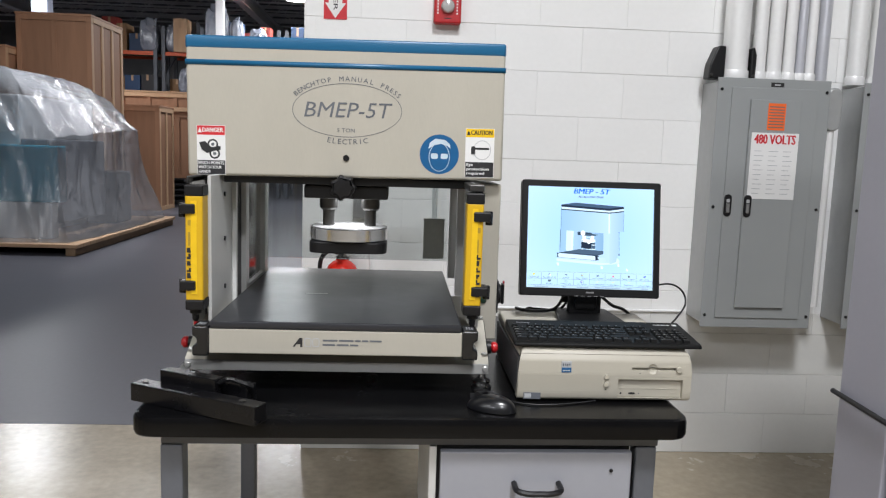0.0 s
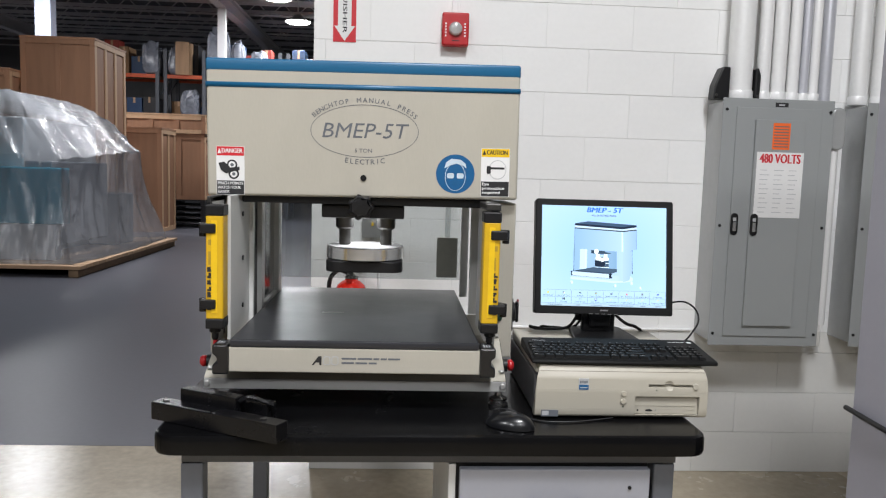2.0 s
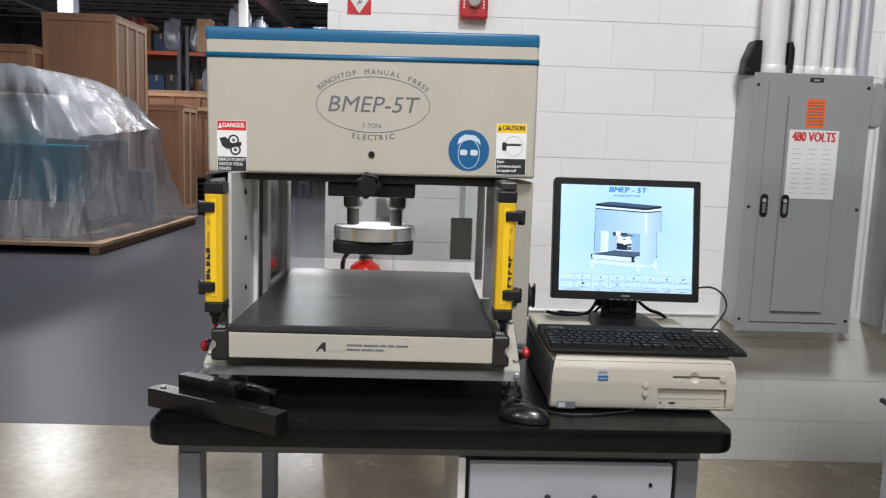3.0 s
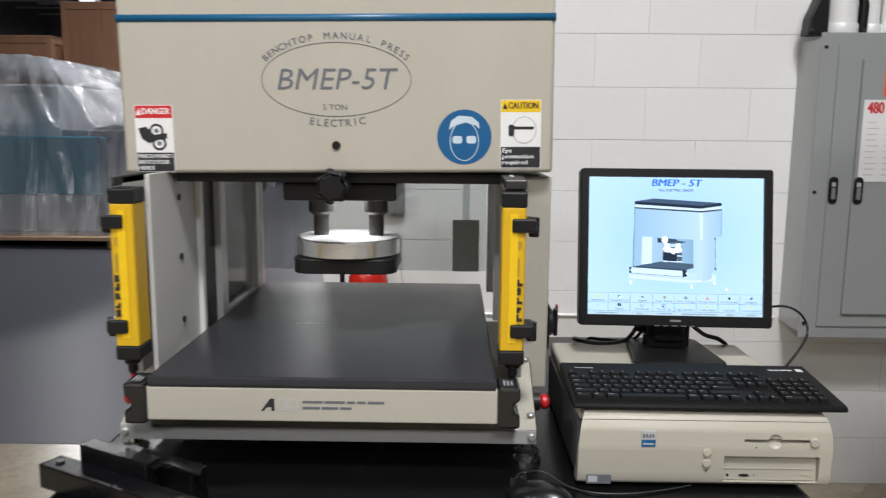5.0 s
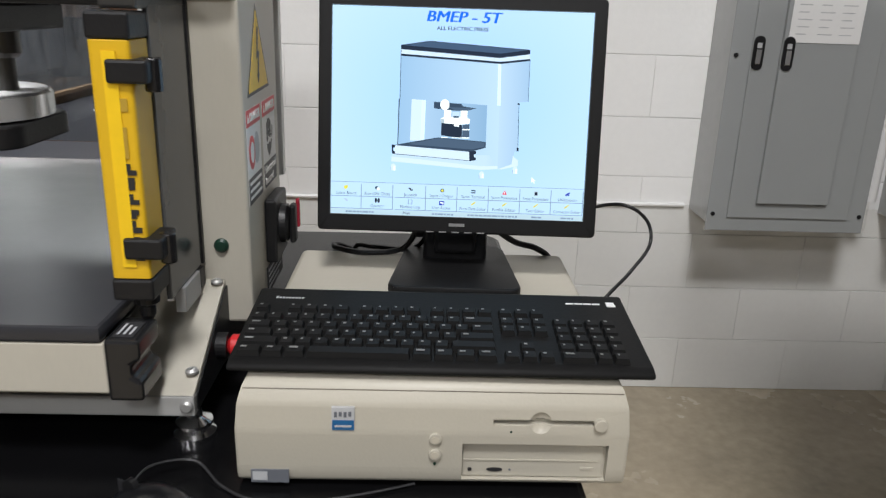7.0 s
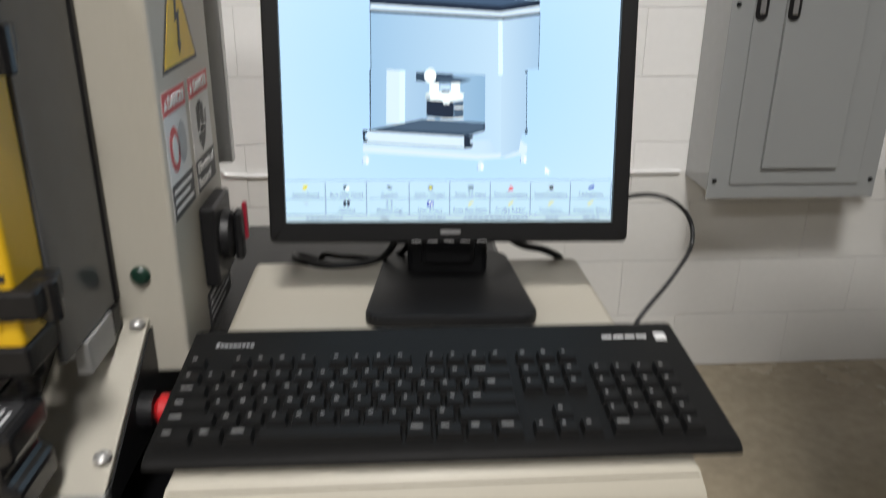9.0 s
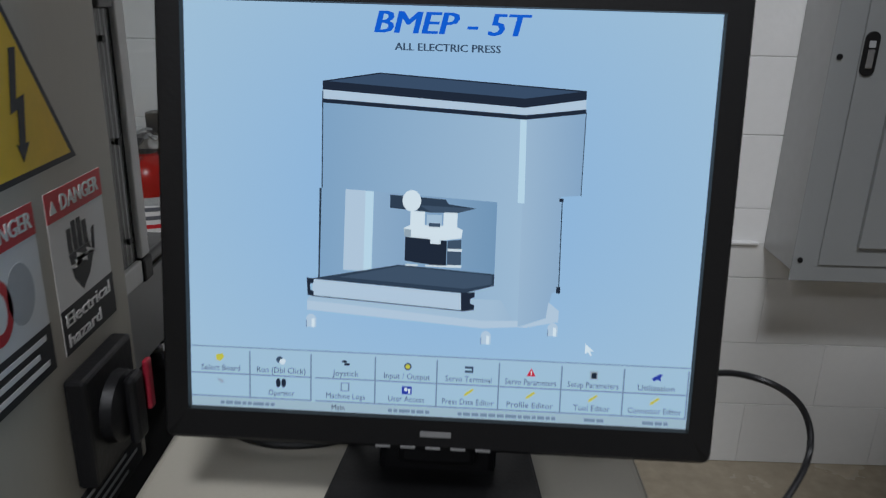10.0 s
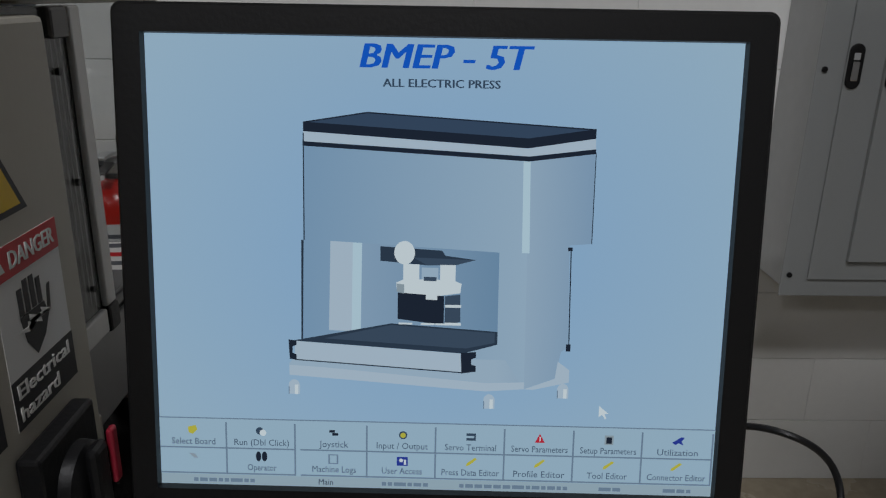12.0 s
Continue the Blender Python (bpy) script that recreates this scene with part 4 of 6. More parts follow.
    put("pictogram", extrude(ellipse(0.436, 1.424, 0.0215, 0.0235, 28), "y", y - 0.0009, y - 0.0006), M["line_grey"], t)
    put("pictogram", extrude(ellipse(0.436, 1.424, 0.0200, 0.0220, 28), "y", y - 0.0012, y - 0.0010), M["white"], t)
    put("pictogram", box(0.413, 0.453, y - 0.0015, y - 0.0013, 1.425, 1.430), M["ink"], t)
    put("pictogram", extrude(rounded(0.409, 0.419, 1.414, 1.433, 0.003, 3), "y", y - 0.0018, y - 0.0016), M["ink"], t)
    t = thing("goggles_sign", (0.332, y, 1.365), "round blue eye protection sign stuck on the hood", "sign", "safety stickers on the press hood")
    put("disc", extrude(ellipse(0.332, 1.412, 0.0475, 0.0475, 48), "y", y - 0.0005, y - 0.0001), M["blue_print"], t)
    put("pictogram", extrude(ellipse(0.332, 1.405, 0.0255, 0.0345, 32), "y", y - 0.0008, y - 0.0006), M["pale_blue"], t)
    put("pictogram", extrude(ellipse(0.332, 1.405, 0.0240, 0.0330, 32), "y", y - 0.0011, y - 0.0009), M["blue_print"], t)
    put("pictogram", extrude([(0.305, 1.425), (0.309, 1.440), (0.322, 1.449), (0.345, 1.447), (0.357, 1.437), (0.359, 1.425), (0.352, 1.432), (0.335, 1.437), (0.318, 1.433)], "y", y - 0.0014, y - 0.0012), M["pale_blue"], t)
    for s in (-1, 1):
        put("pictogram", extrude(rounded(0.332 + s * 0.012 - 0.0085, 0.332 + s * 0.012 + 0.0085, 1.401, 1.414, 0.004, 3), "y", y - 0.0014, y - 0.0012), M["pale_blue"], t)
    # mark on the tray front
    y2 = 1.905
    t = thing("maker_print", (0.1, y2, 0.975), "dark printed maker mark on the cream tray front", "print")
    part("mark", extrude([(0.007, 0.976), (0.012, 0.976), (0.016, 0.982), (0.024, 0.982), (0.024, 0.976), (0.029, 0.976), (0.029, 0.9965), (0.022, 0.9965)], "y", y2 - 0.0006, y2 - 0.0001), M["ink"], t)
    for x in (0.033, 0.051):
        part("mark", extrude(rounded(x, x + 0.016, 0.976, 0.9965, 0.005, 4), "y", y2 - 0.0006, y2 - 0.0001), M["line_grey"], t)
        part("mark", extrude(rounded(x + 0.002, x + 0.014, 0.978, 0.9945, 0.004, 4), "y", y2 - 0.0009, y2 - 0.0007), M["beige"], t)
    rw = random.Random(2)
    for z, end in ((0.9895, 0.206), (0.9795, 0.160)):
        x = 0.074
        while x < end - 0.008:
            w = min(rw.uniform(0.012, 0.034), end - x)
            part("print_bar", box(x, x + w, y2 - 0.0006, y2 - 0.0001, z, z + 0.0042), M["ink_grey"], t)
            x += w + 0.003


M["pale_blue"] = mat("pale_sign_print", (0.55, 0.66, 0.74), 0.45)
hood_print()


def side_print():
    """Stickers on the outer face of the press's column."""
    x = 0.4901
    t = thing("shock_sign", (x, 2.195, 1.232), "yellow triangular shock warning sign on the press column", "sign", "stickers on the press column")
    part("border", extrude([(2.131, 1.230), (2.258, 1.232), (2.1925, 1.338)], "x", x, x + 0.0004), M["ink"], t)
    part("field", extrude([(2.138, 1.2345), (2.250, 1.236), (2.1925, 1.330)], "x", x + 0.0005, x + 0.0008), M["yellow_print"], t)
    part("bolt_mark", extrude([(2.194, 1.310), (2.186, 1.272), (2.194, 1.274), (2.190, 1.252), (2.187, 1.254), (2.192, 1.242), (2.201, 1.253), (2.197, 1.253), (2.203, 1.282), (2.194, 1.280), (2.201, 1.310)], "x", x + 0.0009, x + 0.0012), M["ink"], t)
    for y0, y1, kind in ((2.1165, 2.193, 0), (2.2075, 2.288, 1)):
        t = thing("danger_sticker", (x, (y0 + y1) / 2, 1.10), ("white danger sticker with red band and round pictogram" if kind == 0 else "white electrical hazard sticker with red band and hand pictogram"), "sticker", "stickers on the press column")
        part("sheet", box(x, x + 0.0004, y0, y1, 1.1005, 1.2165), M["white"], t)
        part("band", box(x + 0.0005, x + 0.0008, y0, y1, 1.196, 1.2165), M["red_print"], t)
        part("title", lettering("DANGER", 0.011, facing_x(x + 0.0011, (y0 + y1) / 2 + 0.006, 1.206), 0.0004, bold=0.02, width=0.056), M["white"], t)
        part("title_mark", extrude([(y0 + 0.004, 1.2015), (y0 + 0.013, 1.2015), (y0 + 0.0085, 1.2105)], "x", x + 0.0009, x + 0.0012), M["white"], t)
        part("foot", box(x + 0.0005, x + 0.0008, y0, y1, 1.1005, 1.1335), M["ink"], t)
        if kind:
            part("inscription", lettering("Electrical", 0.0100, facing_x(x + 0.0011, y0 + 0.004, 1.1245), 0.0004, "LEFT", bold=0.015, width=0.068), M["white"], t)
            part("inscription", lettering("hazard", 0.0100, facing_x(x + 0.0011, y0 + 0.004, 1.1095), 0.0004, "LEFT", bold=0.015, width=0.050), M["white"], t)
            cy = (y0 + y1) / 2 - 0.003
            part("pictogram", extrude([(cy - 0.016, 1.168), (cy + 0.014, 1.168), (cy + 0.018, 1.158), (cy + 0.010, 1.146), (cy - 0.002, 1.138), (cy - 0.012, 1.150)], "x", x + 0.0005, x + 0.0008), M["ink"], t)
            for k in range(4):
                part("pictogram", box(x + 0.0005, x + 0.0008, cy - 0.0155 + 0.0076 * k, cy - 0.0100 + 0.0076 * k, 1.1685, 1.188 + 0.004 * (1 - abs(k - 1.5))), M["ink"], t)
            part("pictogram", extrude([(cy + 0.0165, 1.158), (cy + 0.021, 1.160), (cy + 0.024, 1.178), (cy + 0.020, 1.177)], "x", x + 0.0005, x + 0.0008), M["ink"], t)
            part("spark", extrude([(cy - 0.022, 1.160), (cy - 0.008, 1.156), (cy - 0.009, 1.163), (cy + 0.008, 1.156), (cy + 0.006, 1.163), (cy + 0.022, 1.160), (cy + 0.008, 1.166), (cy + 0.010, 1.160), (cy - 0.006, 1.167), (cy - 0.006, 1.160)], "x", x + 0.0009, x + 0.0012), M["white"], t)
        else:
            for k in range(3):
                part("print_line", box(x + 0.0009, x + 0.0012, y0 + 0.005, y1 - 0.008 - 0.01 * (k % 2), 1.1065 + 0.009 * k, 1.1105 + 0.009 * k), M["white"], t)
            part("pictogram", extrude(ellipse((y0 + y1) / 2 - 0.014, 1.163, 0.016, 0.021, 24), "x", x + 0.0005, x + 0.0008), M["red_print"], t)
            part("pictogram", extrude(ellipse((y0 + y1) / 2 + 0.012, 1.165, 0.015, 0.020, 24), "x", x + 0.0005, x + 0.0008), M["line_grey"], t)
            part("pictogram", extrude(ellipse((y0 + y1) / 2 - 0.014, 1.163, 0.009, 0.013, 24), "x", x + 0.0009, x + 0.0012), M["white"], t)


side_print()


def guard_print():
    """Dark bars for the maker's word and the small print on the yellow guards."""
    for x, s in ((0.4195, 1), (-0.2255, -1)):
        t = thing("guard_marking", (x, 1.9345, 1.10), "dark printed maker word running up a yellow guard", "print", "print on the light guards")
        for k, (h, gap) in enumerate(((0.012, 0), (0.010, 0.003), (0.012, 0), (0.009, 0.004), (0.010, 0), (0.012, 0.003), (0.011, 0))):
            z = 1.092 + 0.0145 * k
            part("word_bar", box(x - 0.0065, x + 0.0065 - gap, 1.9338, 1.9348, z, z + h * 0.45), M["ink"], t)
            part("word_bar", box(x - 0.0065 + gap, x + 0.001 + gap, 1.9336, 1.9348, z + h * 0.45, z + h), M["ink"], t)
        part("print_line", box(x - 0.004, x + 0.004, 1.9338, 1.9348, 1.240, 1.252), M["worn"], t)
        part("print_line", box(x - 0.004, x + 0.001, 1.9338, 1.9348, 1.195, 1.225), M["worn"], t, "pale worn print")


M["worn"] = mat("worn_guard_print", (0.42, 0.27, 0.03), 0.5)
guard_print()


def page_ink(name, color, gain=1.0):
    return glow("page_" + name, tuple(c * gain * PAGE_GAIN for c in color), 1.0)


PAGE_GAIN = 1.68


def page_ground():
    """The page's ground: bluer in the middle, paler towards the rim, as flat panels are when seen aslant."""
    m = glow("page_ground", (0.42, 0.62, 0.84), PAGE_GAIN)
    nt = m.node_tree
    L = nt.links.new
    tc = nt.nodes.new("ShaderNodeTexCoord")
    mp = nt.nodes.new("ShaderNodeMapping")
    mp.vector_type = "TEXTURE"
    mp.inputs["Location"].default_value = (0.0, 0.0, 0.235)
    mp.inputs["Scale"].default_value = (0.235, 0.5, 0.20)
    L(tc.outputs["Object"], mp.inputs[0])
    gr = nt.nodes.new("ShaderNodeTexGradient")
    gr.gradient_type = "SPHERICAL"
    L(mp.outputs[0], gr.inputs[0])
    mx = nt.nodes.new("ShaderNodeMix")
    mx.data_type = "RGBA"
    mx.inputs["A"].default_value = (0.44, 0.64, 0.80, 1)
    mx.inputs["B"].default_value = (0.30, 0.54, 0.85, 1)
    L(gr.outputs["Fac"], mx.inputs["Factor"])
    L(mx.outputs["Result"], nt.nodes["Emission"].inputs[0])
    return m


M["screen"] = page_ground()


def page_blend(name, low, high, x0, x1):
    """A drawn face whose blue pales from one side to the other."""
    m = glow("page_" + name, low, PAGE_GAIN)
    nt = m.node_tree
    tc = nt.nodes.new("ShaderNodeTexCoord")
    sp = nt.nodes.new("ShaderNodeSeparateXYZ")
    nt.links.new(tc.outputs["Object"], sp.inputs[0])
    mr = nt.nodes.new("ShaderNodeMapRange")
    mr.inputs["From Min"].default_value, mr.inputs["From Max"].default_value = x0, x1
    nt.links.new(sp.outputs["X"], mr.inputs["Value"])
    mx = nt.nodes.new("ShaderNodeMix")
    mx.data_type = "RGBA"
    mx.inputs["A"].default_value, mx.inputs["B"].default_value = (*low, 1), (*high, 1)
    nt.links.new(mr.outputs["Result"], mx.inputs["Factor"])
    nt.links.new(mx.outputs["Result"], nt.nodes["Emission"].inputs[0])
    return m


def screen_page(screen, tilted, geo):
    """The control page as flat lit shapes a hair in front of the panel; u runs right and v runs down, from 0 to 1."""
    cx, cz, y, W, H = geo
    X0, Z1 = cx - W / 2, cz + H / 2
    ink = {
        "title": page_ink("title_blue", (0.01, 0.13, 0.72)),
        "text": page_ink("text", (0.05, 0.09, 0.15)),
        "note": page_ink("button_text", (0.10, 0.16, 0.24)),
        "dark": page_ink("dark_navy", (0.018, 0.028, 0.05)),
        "top": page_ink("roof_navy", (0.05, 0.09, 0.16)),
        "edge": page_ink("edge", (0.03, 0.05, 0.08)),
        "face": page_blend("face_blue", (0.25, 0.43, 0.64), (0.42, 0.60, 0.77), -0.09, 0.06),
        "side": page_blend("side_blue", (0.44, 0.61, 0.77), (0.29, 0.46, 0.66), 0.035, 0.09),
        "light": page_ink("light_blue", (0.53, 0.68, 0.82)),
        "pale": page_ink("pale_edge", (0.58, 0.8, 0.93)),
        "inner": page_blend("inner_blue", (0.34, 0.51, 0.70), (0.20, 0.36, 0.55), -0.06, 0.04),
        "white": page_ink("white", (0.78, 0.90, 0.96)),
        "plate": page_ink("plate", (0.035, 0.06, 0.10)),
        "plate2": page_ink("plate_light", (0.06, 0.10, 0.16)),
        "button": page_ink("button_face", (0.42, 0.62, 0.78)),
        "status": page_ink("status_face", (0.4, 0.55, 0.65)),
        "line": page_ink("button_line", (0.20, 0.30, 0.42)),
        "yellow": page_ink("icon_yellow", (0.62, 0.60, 0.08)),
        "red": page_ink("icon_red", (0.62, 0.03, 0.06)),
        "icon": page_ink("icon_blue", (0.03, 0.06, 0.40)),
        "grey": page_ink("icon_grey", (0.35, 0.45, 0.52)),
    }

    def at(u, v):
        return (X0 + u * W, Z1 - v * H)

    def flat(name, pts, colour, layer):
        yy = y - 0.00025 * layer
        return tilted(name, extrude([at(u, v) for u, v in pts], "y", yy - 0.0001, yy), ink[colour], screen)

    def rect(name, u0, v0, u1, v1, colour, layer):
        return flat(name, [(u0, v0), (u1, v0), (u1, v1), (u0, v1)], colour, layer)

    def disc(name, u, v, r, colour, layer, squash=1.0):
        k = W / H
        return flat(name, [(u + r * math.cos(a * math.pi / 14), v + r * k * squash * math.sin(a * math.pi / 14)) for a in range(28)], colour, layer)

    def words(text, u, v, h, colour, layer, width=None, shear=0.0, bold=0.0, name="inscription"):
        px, pz = at(u, v)
        bm = lettering(text, h * H, facing_y(px, y - 0.00025 * layer, pz), 0.0001, shear=shear, bold=bold, width=width * W if width else None)
        return tilted(name, bm, ink[colour], screen)

    words("BMEP - 5T", 0.500, 0.041, 0.050, "title", 2, 0.292, 0.20, 0.022, "title")
    words("ALL ELECTRIC PRESS", 0.499, 0.094, 0.017, "text", 2, 0.198, 0, 0.02, "subtitle")
    # drawing of the machine
    d = "drawing_face"
    flat(d, [(0.266, 0.215), (0.650, 0.240), (0.655, 0.756), (0.640, 0.757), (0.600, 0.700), (0.260, 0.66)], "face", 1)
    flat(d, [(0.650, 0.240), (0.761, 0.215), (0.763, 0.426), (0.725, 0.430), (0.730, 0.660), (0.718, 0.668), (0.709, 0.73), (0.655, 0.756)], "side", 1)
    flat(d, [(0.640, 0.24), (0.652, 0.24), (0.656, 0.449), (0.643, 0.449)], "pale", 2)
    flat(d, [(0.311, 0.431), (0.604, 0.449), (0.605, 0.640), (0.308, 0.630)], "inner", 2)
    flat(d, [(0.311, 0.431), (0.366, 0.434), (0.364, 0.632), (0.308, 0.630)], "light", 3)
    flat(d, [(0.350, 0.433), (0.366, 0.434), (0.364, 0.632), (0.348, 0.632)], "pale", 4)
    flat("drawing_band", [(0.265, 0.196), (0.647, 0.223), (0.761, 0.200), (0.762, 0.223), (0.650, 0.241), (0.264, 0.218)], "light", 2)
    flat("drawing_line", [(0.264, 0.218), (0.650, 0.241), (0.762, 0.223), (0.762, 0.233), (0.650, 0.2515), (0.264, 0.2275)], "dark", 3)
    flat("drawing_roof_edge", [(0.265, 0.177), (0.647, 0.200), (0.761, 0.181), (0.761, 0.201), (0.647, 0.224), (0.265, 0.197)], "dark", 3)
    flat("drawing_roof", [(0.265, 0.177), (0.374, 0.154), (0.761, 0.181), (0.647, 0.203)], "top", 4)
    flat("drawing_roof_rim", [(0.374, 0.154), (0.761, 0.181), (0.756, 0.1835), (0.374, 0.157), (0.275, 0.1778), (0.265, 0.177)], "dark", 5)
    for pts in ([(0.2645, 0.20), (0.2665, 0.20), (0.2665, 0.43), (0.2645, 0.43)], [(0.2605, 0.43), (0.2645, 0.43), (0.262, 0.655), (0.259, 0.655)], [(0.7615, 0.23), (0.763, 0.23), (0.763, 0.426), (0.7615, 0.426)], [(0.7265, 0.44), (0.7285, 0.44), (0.732, 0.66), (0.730, 0.66)]):
        flat("drawing_edge", pts, "edge", 4)
    rect("drawing_knob", 0.722, 0.434, 0.730, 0.442, "dark", 5)
    rect("drawing_knob", 0.726, 0.650, 0.734, 0.666, "dark", 5)
    # ram and plate of the drawing
    flat("drawing_arm", [(0.398, 0.440), (0.505, 0.447), (0.511, 0.458), (0.564, 0.466), (0.530, 0.478), (0.480, 0.480), (0.398, 0.472)], "plate", 5)
    flat("drawing_arm", [(0.455, 0.463), (0.564, 0.466), (0.530, 0.478), (0.480, 0.480)], "plate2", 6)
    disc("drawing_ball", 0.440, 0.453, 0.018, "white", 7, 1.15)
    rect("drawing_post", 0.438, 0.478, 0.466, 0.519, "white", 6)
    rect("drawing_post", 0.502, 0.478, 0.529, 0.519, "white", 6)
    rect("drawing_post", 0.470, 0.485, 0.499, 0.512, "side", 5)
    flat("drawing_ring", [(0.426, 0.519), (0.440, 0.511), (0.525, 0.511), (0.540, 0.519), (0.538, 0.540), (0.500, 0.547), (0.460, 0.546), (0.427, 0.539)], "white", 7)
    flat("drawing_tool", [(0.429, 0.541), (0.510, 0.547), (0.510, 0.612), (0.429, 0.600)], "dark", 8)
    flat("drawing_tool", [(0.5115, 0.547), (0.538, 0.543), (0.539, 0.604), (0.5115, 0.612)], "plate2", 8)
    flat("drawing_ring", [(0.427, 0.521), (0.440, 0.523), (0.440, 0.543), (0.427, 0.539)], "grey", 8)
    flat("drawing_ring", [(0.478, 0.541), (0.498, 0.542), (0.498, 0.556), (0.478, 0.555)], "white", 9)
    rect("drawing_post", 0.474, 0.505, 0.496, 0.514, "plate2", 8)
    for u in (0.431, 0.470, 0.495):
        rect("drawing_glint", u, 0.608, u + 0.024, 0.612, "white", 9)
    for v in (0.566, 0.606):
        rect("drawing_glint", 0.512, v, 0.540, v + 0.006, "white", 9)
    flat("drawing_plate", [(0.244, 0.655), (0.418, 0.611), (0.605, 0.625), (0.605, 0.654), (0.556, 0.672), (0.546, 0.676)], "plate", 6)
    flat("drawing_plate", [(0.30, 0.648), (0.418, 0.6145), (0.600, 0.628), (0.600, 0.650), (0.55, 0.664)], "plate2", 7)
    flat("drawing_skirt", [(0.237, 0.708), (0.249, 0.690), (0.62, 0.69), (0.655, 0.756), (0.646, 0.757), (0.586, 0.763), (0.237, 0.733)], "side", 1.5)
    flat("drawing_skirt", [(0.237, 0.712), (0.30, 0.716), (0.586, 0.744), (0.655, 0.740), (0.655, 0.756), (0.586, 0.763), (0.237, 0.735)], "light", 2.5)
    flat("drawing_skirt", [(0.655, 0.756), (0.709, 0.730), (0.713, 0.690), (0.734, 0.710), (0.734, 0.738), (0.670, 0.757)], "light", 2.6)
    flat("drawing_tray", [(0.248, 0.655), (0.546, 0.676), (0.546, 0.720), (0.248, 0.698)], "light", 8)
    flat("drawing_edge", [(0.248, 0.696), (0.546, 0.718), (0.546, 0.7205), (0.248, 0.6985)], "edge", 9)
    flat("drawing_bracket", [(0.237, 0.652), (0.251, 0.654), (0.251, 0.664), (0.244, 0.668), (0.244, 0.682), (0.251, 0.686), (0.251, 0.698), (0.239, 0.696)], "dark", 9)
    flat("drawing_bracket", [(0.541, 0.674), (0.568, 0.671), (0.568, 0.684), (0.560, 0.688), (0.560, 0.700), (0.568, 0.703), (0.568, 0.716), (0.543, 0.721)], "dark", 9)
    for u, v in ((0.2455, 0.763), (0.5935, 0.787), (0.724, 0.759)):
        rect("drawing_foot", u - 0.010, v - 0.004, u + 0.010, v + 0.016, "light", 3)
        disc("drawing_foot", u, v - 0.004, 0.010, "light", 3.2, 1.1)
        rect("drawing_foot", u + 0.001, v - 0.006, u + 0.007, v + 0.016, "white", 4)
        rect("drawing_edge", u - 0.010, v - 0.002, u - 0.0085, v + 0.016, "line", 4)
    flat("cursor", [(0.790, 0.790), (0.790, 0.816), (0.796, 0.811), (0.801, 0.821), (0.804, 0.819), (0.800, 0.809), (0.807, 0.808)], "white", 4)
    # buttons along the lower edge
    top = ["Select Board", "Run (Dbl Click)", "Joystick", "Input / Output", "Servo Terminal", "Servo Parameters", "Setup Parameters", "Utilization"]
    low = ["", "Operator", "Machine Logs", "User Access", "Press Data Editor", "Profile Editor", "Tool Editor", "Connector Editor"]
    rect("button_strip", 0.0, 0.842, 1.0, 0.976, "button", 1)
    rect("button_line", 0.0, 0.840, 1.0, 0.8425, "line", 2)
    us = [0.0, 0.1225, 0.247, 0.377, 0.501, 0.625, 0.749, 0.872, 0.998]
    for k in range(8):
        a, b = us[k] + (0.008 if k == 2 else 0.0), us[k + 1]
        mid, w = (a + b) / 2, b - a
        for v in (0.911, 0.972):
            rect("button_line", a, v - 0.0015, b - 0.001, v + 0.0018, "line", 3)
        rect("button_line", b - 0.003, 0.850, b, 0.974, "line", 3)
        words(top[k], mid, 0.897, 0.0150, "note", 3, min(0.0066 * len(top[k]), w * 0.82))
        if low[k]:
            words(low[k], mid, 0.957, 0.0150, "note", 3, min(0.0066 * len(low[k]), w * 0.84))
    rs = random.Random(8)
    rect("status_strip", 0.0, 0.976, 1.0, 1.0, "status", 1)
    words("Main", 0.301, 0.988, 0.014, "text", 3, 0.026)
    for u, w in ((0.119, 0.118), (0.445, 0.084), (0.644, 0.20), (0.819, 0.044), (0.938, 0.050)):
        x = u - w / 2
        while x < u + w / 2 - 0.004:                     # short runs, like small words
            run = min(rs.choice((0.008, 0.014, 0.022)), u + w / 2 - x)
            rect("status_bar", x, 0.984, x + run, 0.9925, "line", 3)
            x += run + 0.003
    # small icons
    i = "icon"
    flat(i, [(0.052, 0.862), (0.066, 0.858), (0.069, 0.868), (0.060, 0.879), (0.053, 0.875)], "yellow", 4)
    disc(i, 0.182, 0.868, 0.007, "text", 4)
    disc(i, 0.188, 0.872, 0.006, "white", 5)
    rect(i, 0.308, 0.862, 0.318, 0.868, "dark", 4)
    rect(i, 0.313, 0.869, 0.324, 0.875, "dark", 4)
    disc(i, 0.441, 0.870, 0.0075, "text", 4)
    disc(i, 0.441, 0.870, 0.0048, "yellow", 5)
    rect(i, 0.555, 0.862, 0.572, 0.868, "text", 4)
    rect(i, 0.555, 0.873, 0.572, 0.879, "text", 4)
    rect(i, 0.569, 0.864, 0.572, 0.878, "text", 4)
    flat(i, [(0.687, 0.859), (0.696, 0.880), (0.678, 0.880)], "red", 4)
    rect(i, 0.6862, 0.866, 0.6882, 0.876, "white", 5)
    rect(i, 0.803, 0.859, 0.819, 0.881, "grey", 4)
    rect(i, 0.806, 0.863, 0.816, 0.878, "dark", 5)
    flat(i, [(0.924, 0.872), (0.940, 0.859), (0.946, 0.860), (0.941, 0.869), (0.944, 0.878), (0.935, 0.873), (0.930, 0.878)], "icon", 4)
    flat(i, [(0.052, 0.924), (0.064, 0.926), (0.069, 0.936), (0.062, 0.936)], "grey", 4)
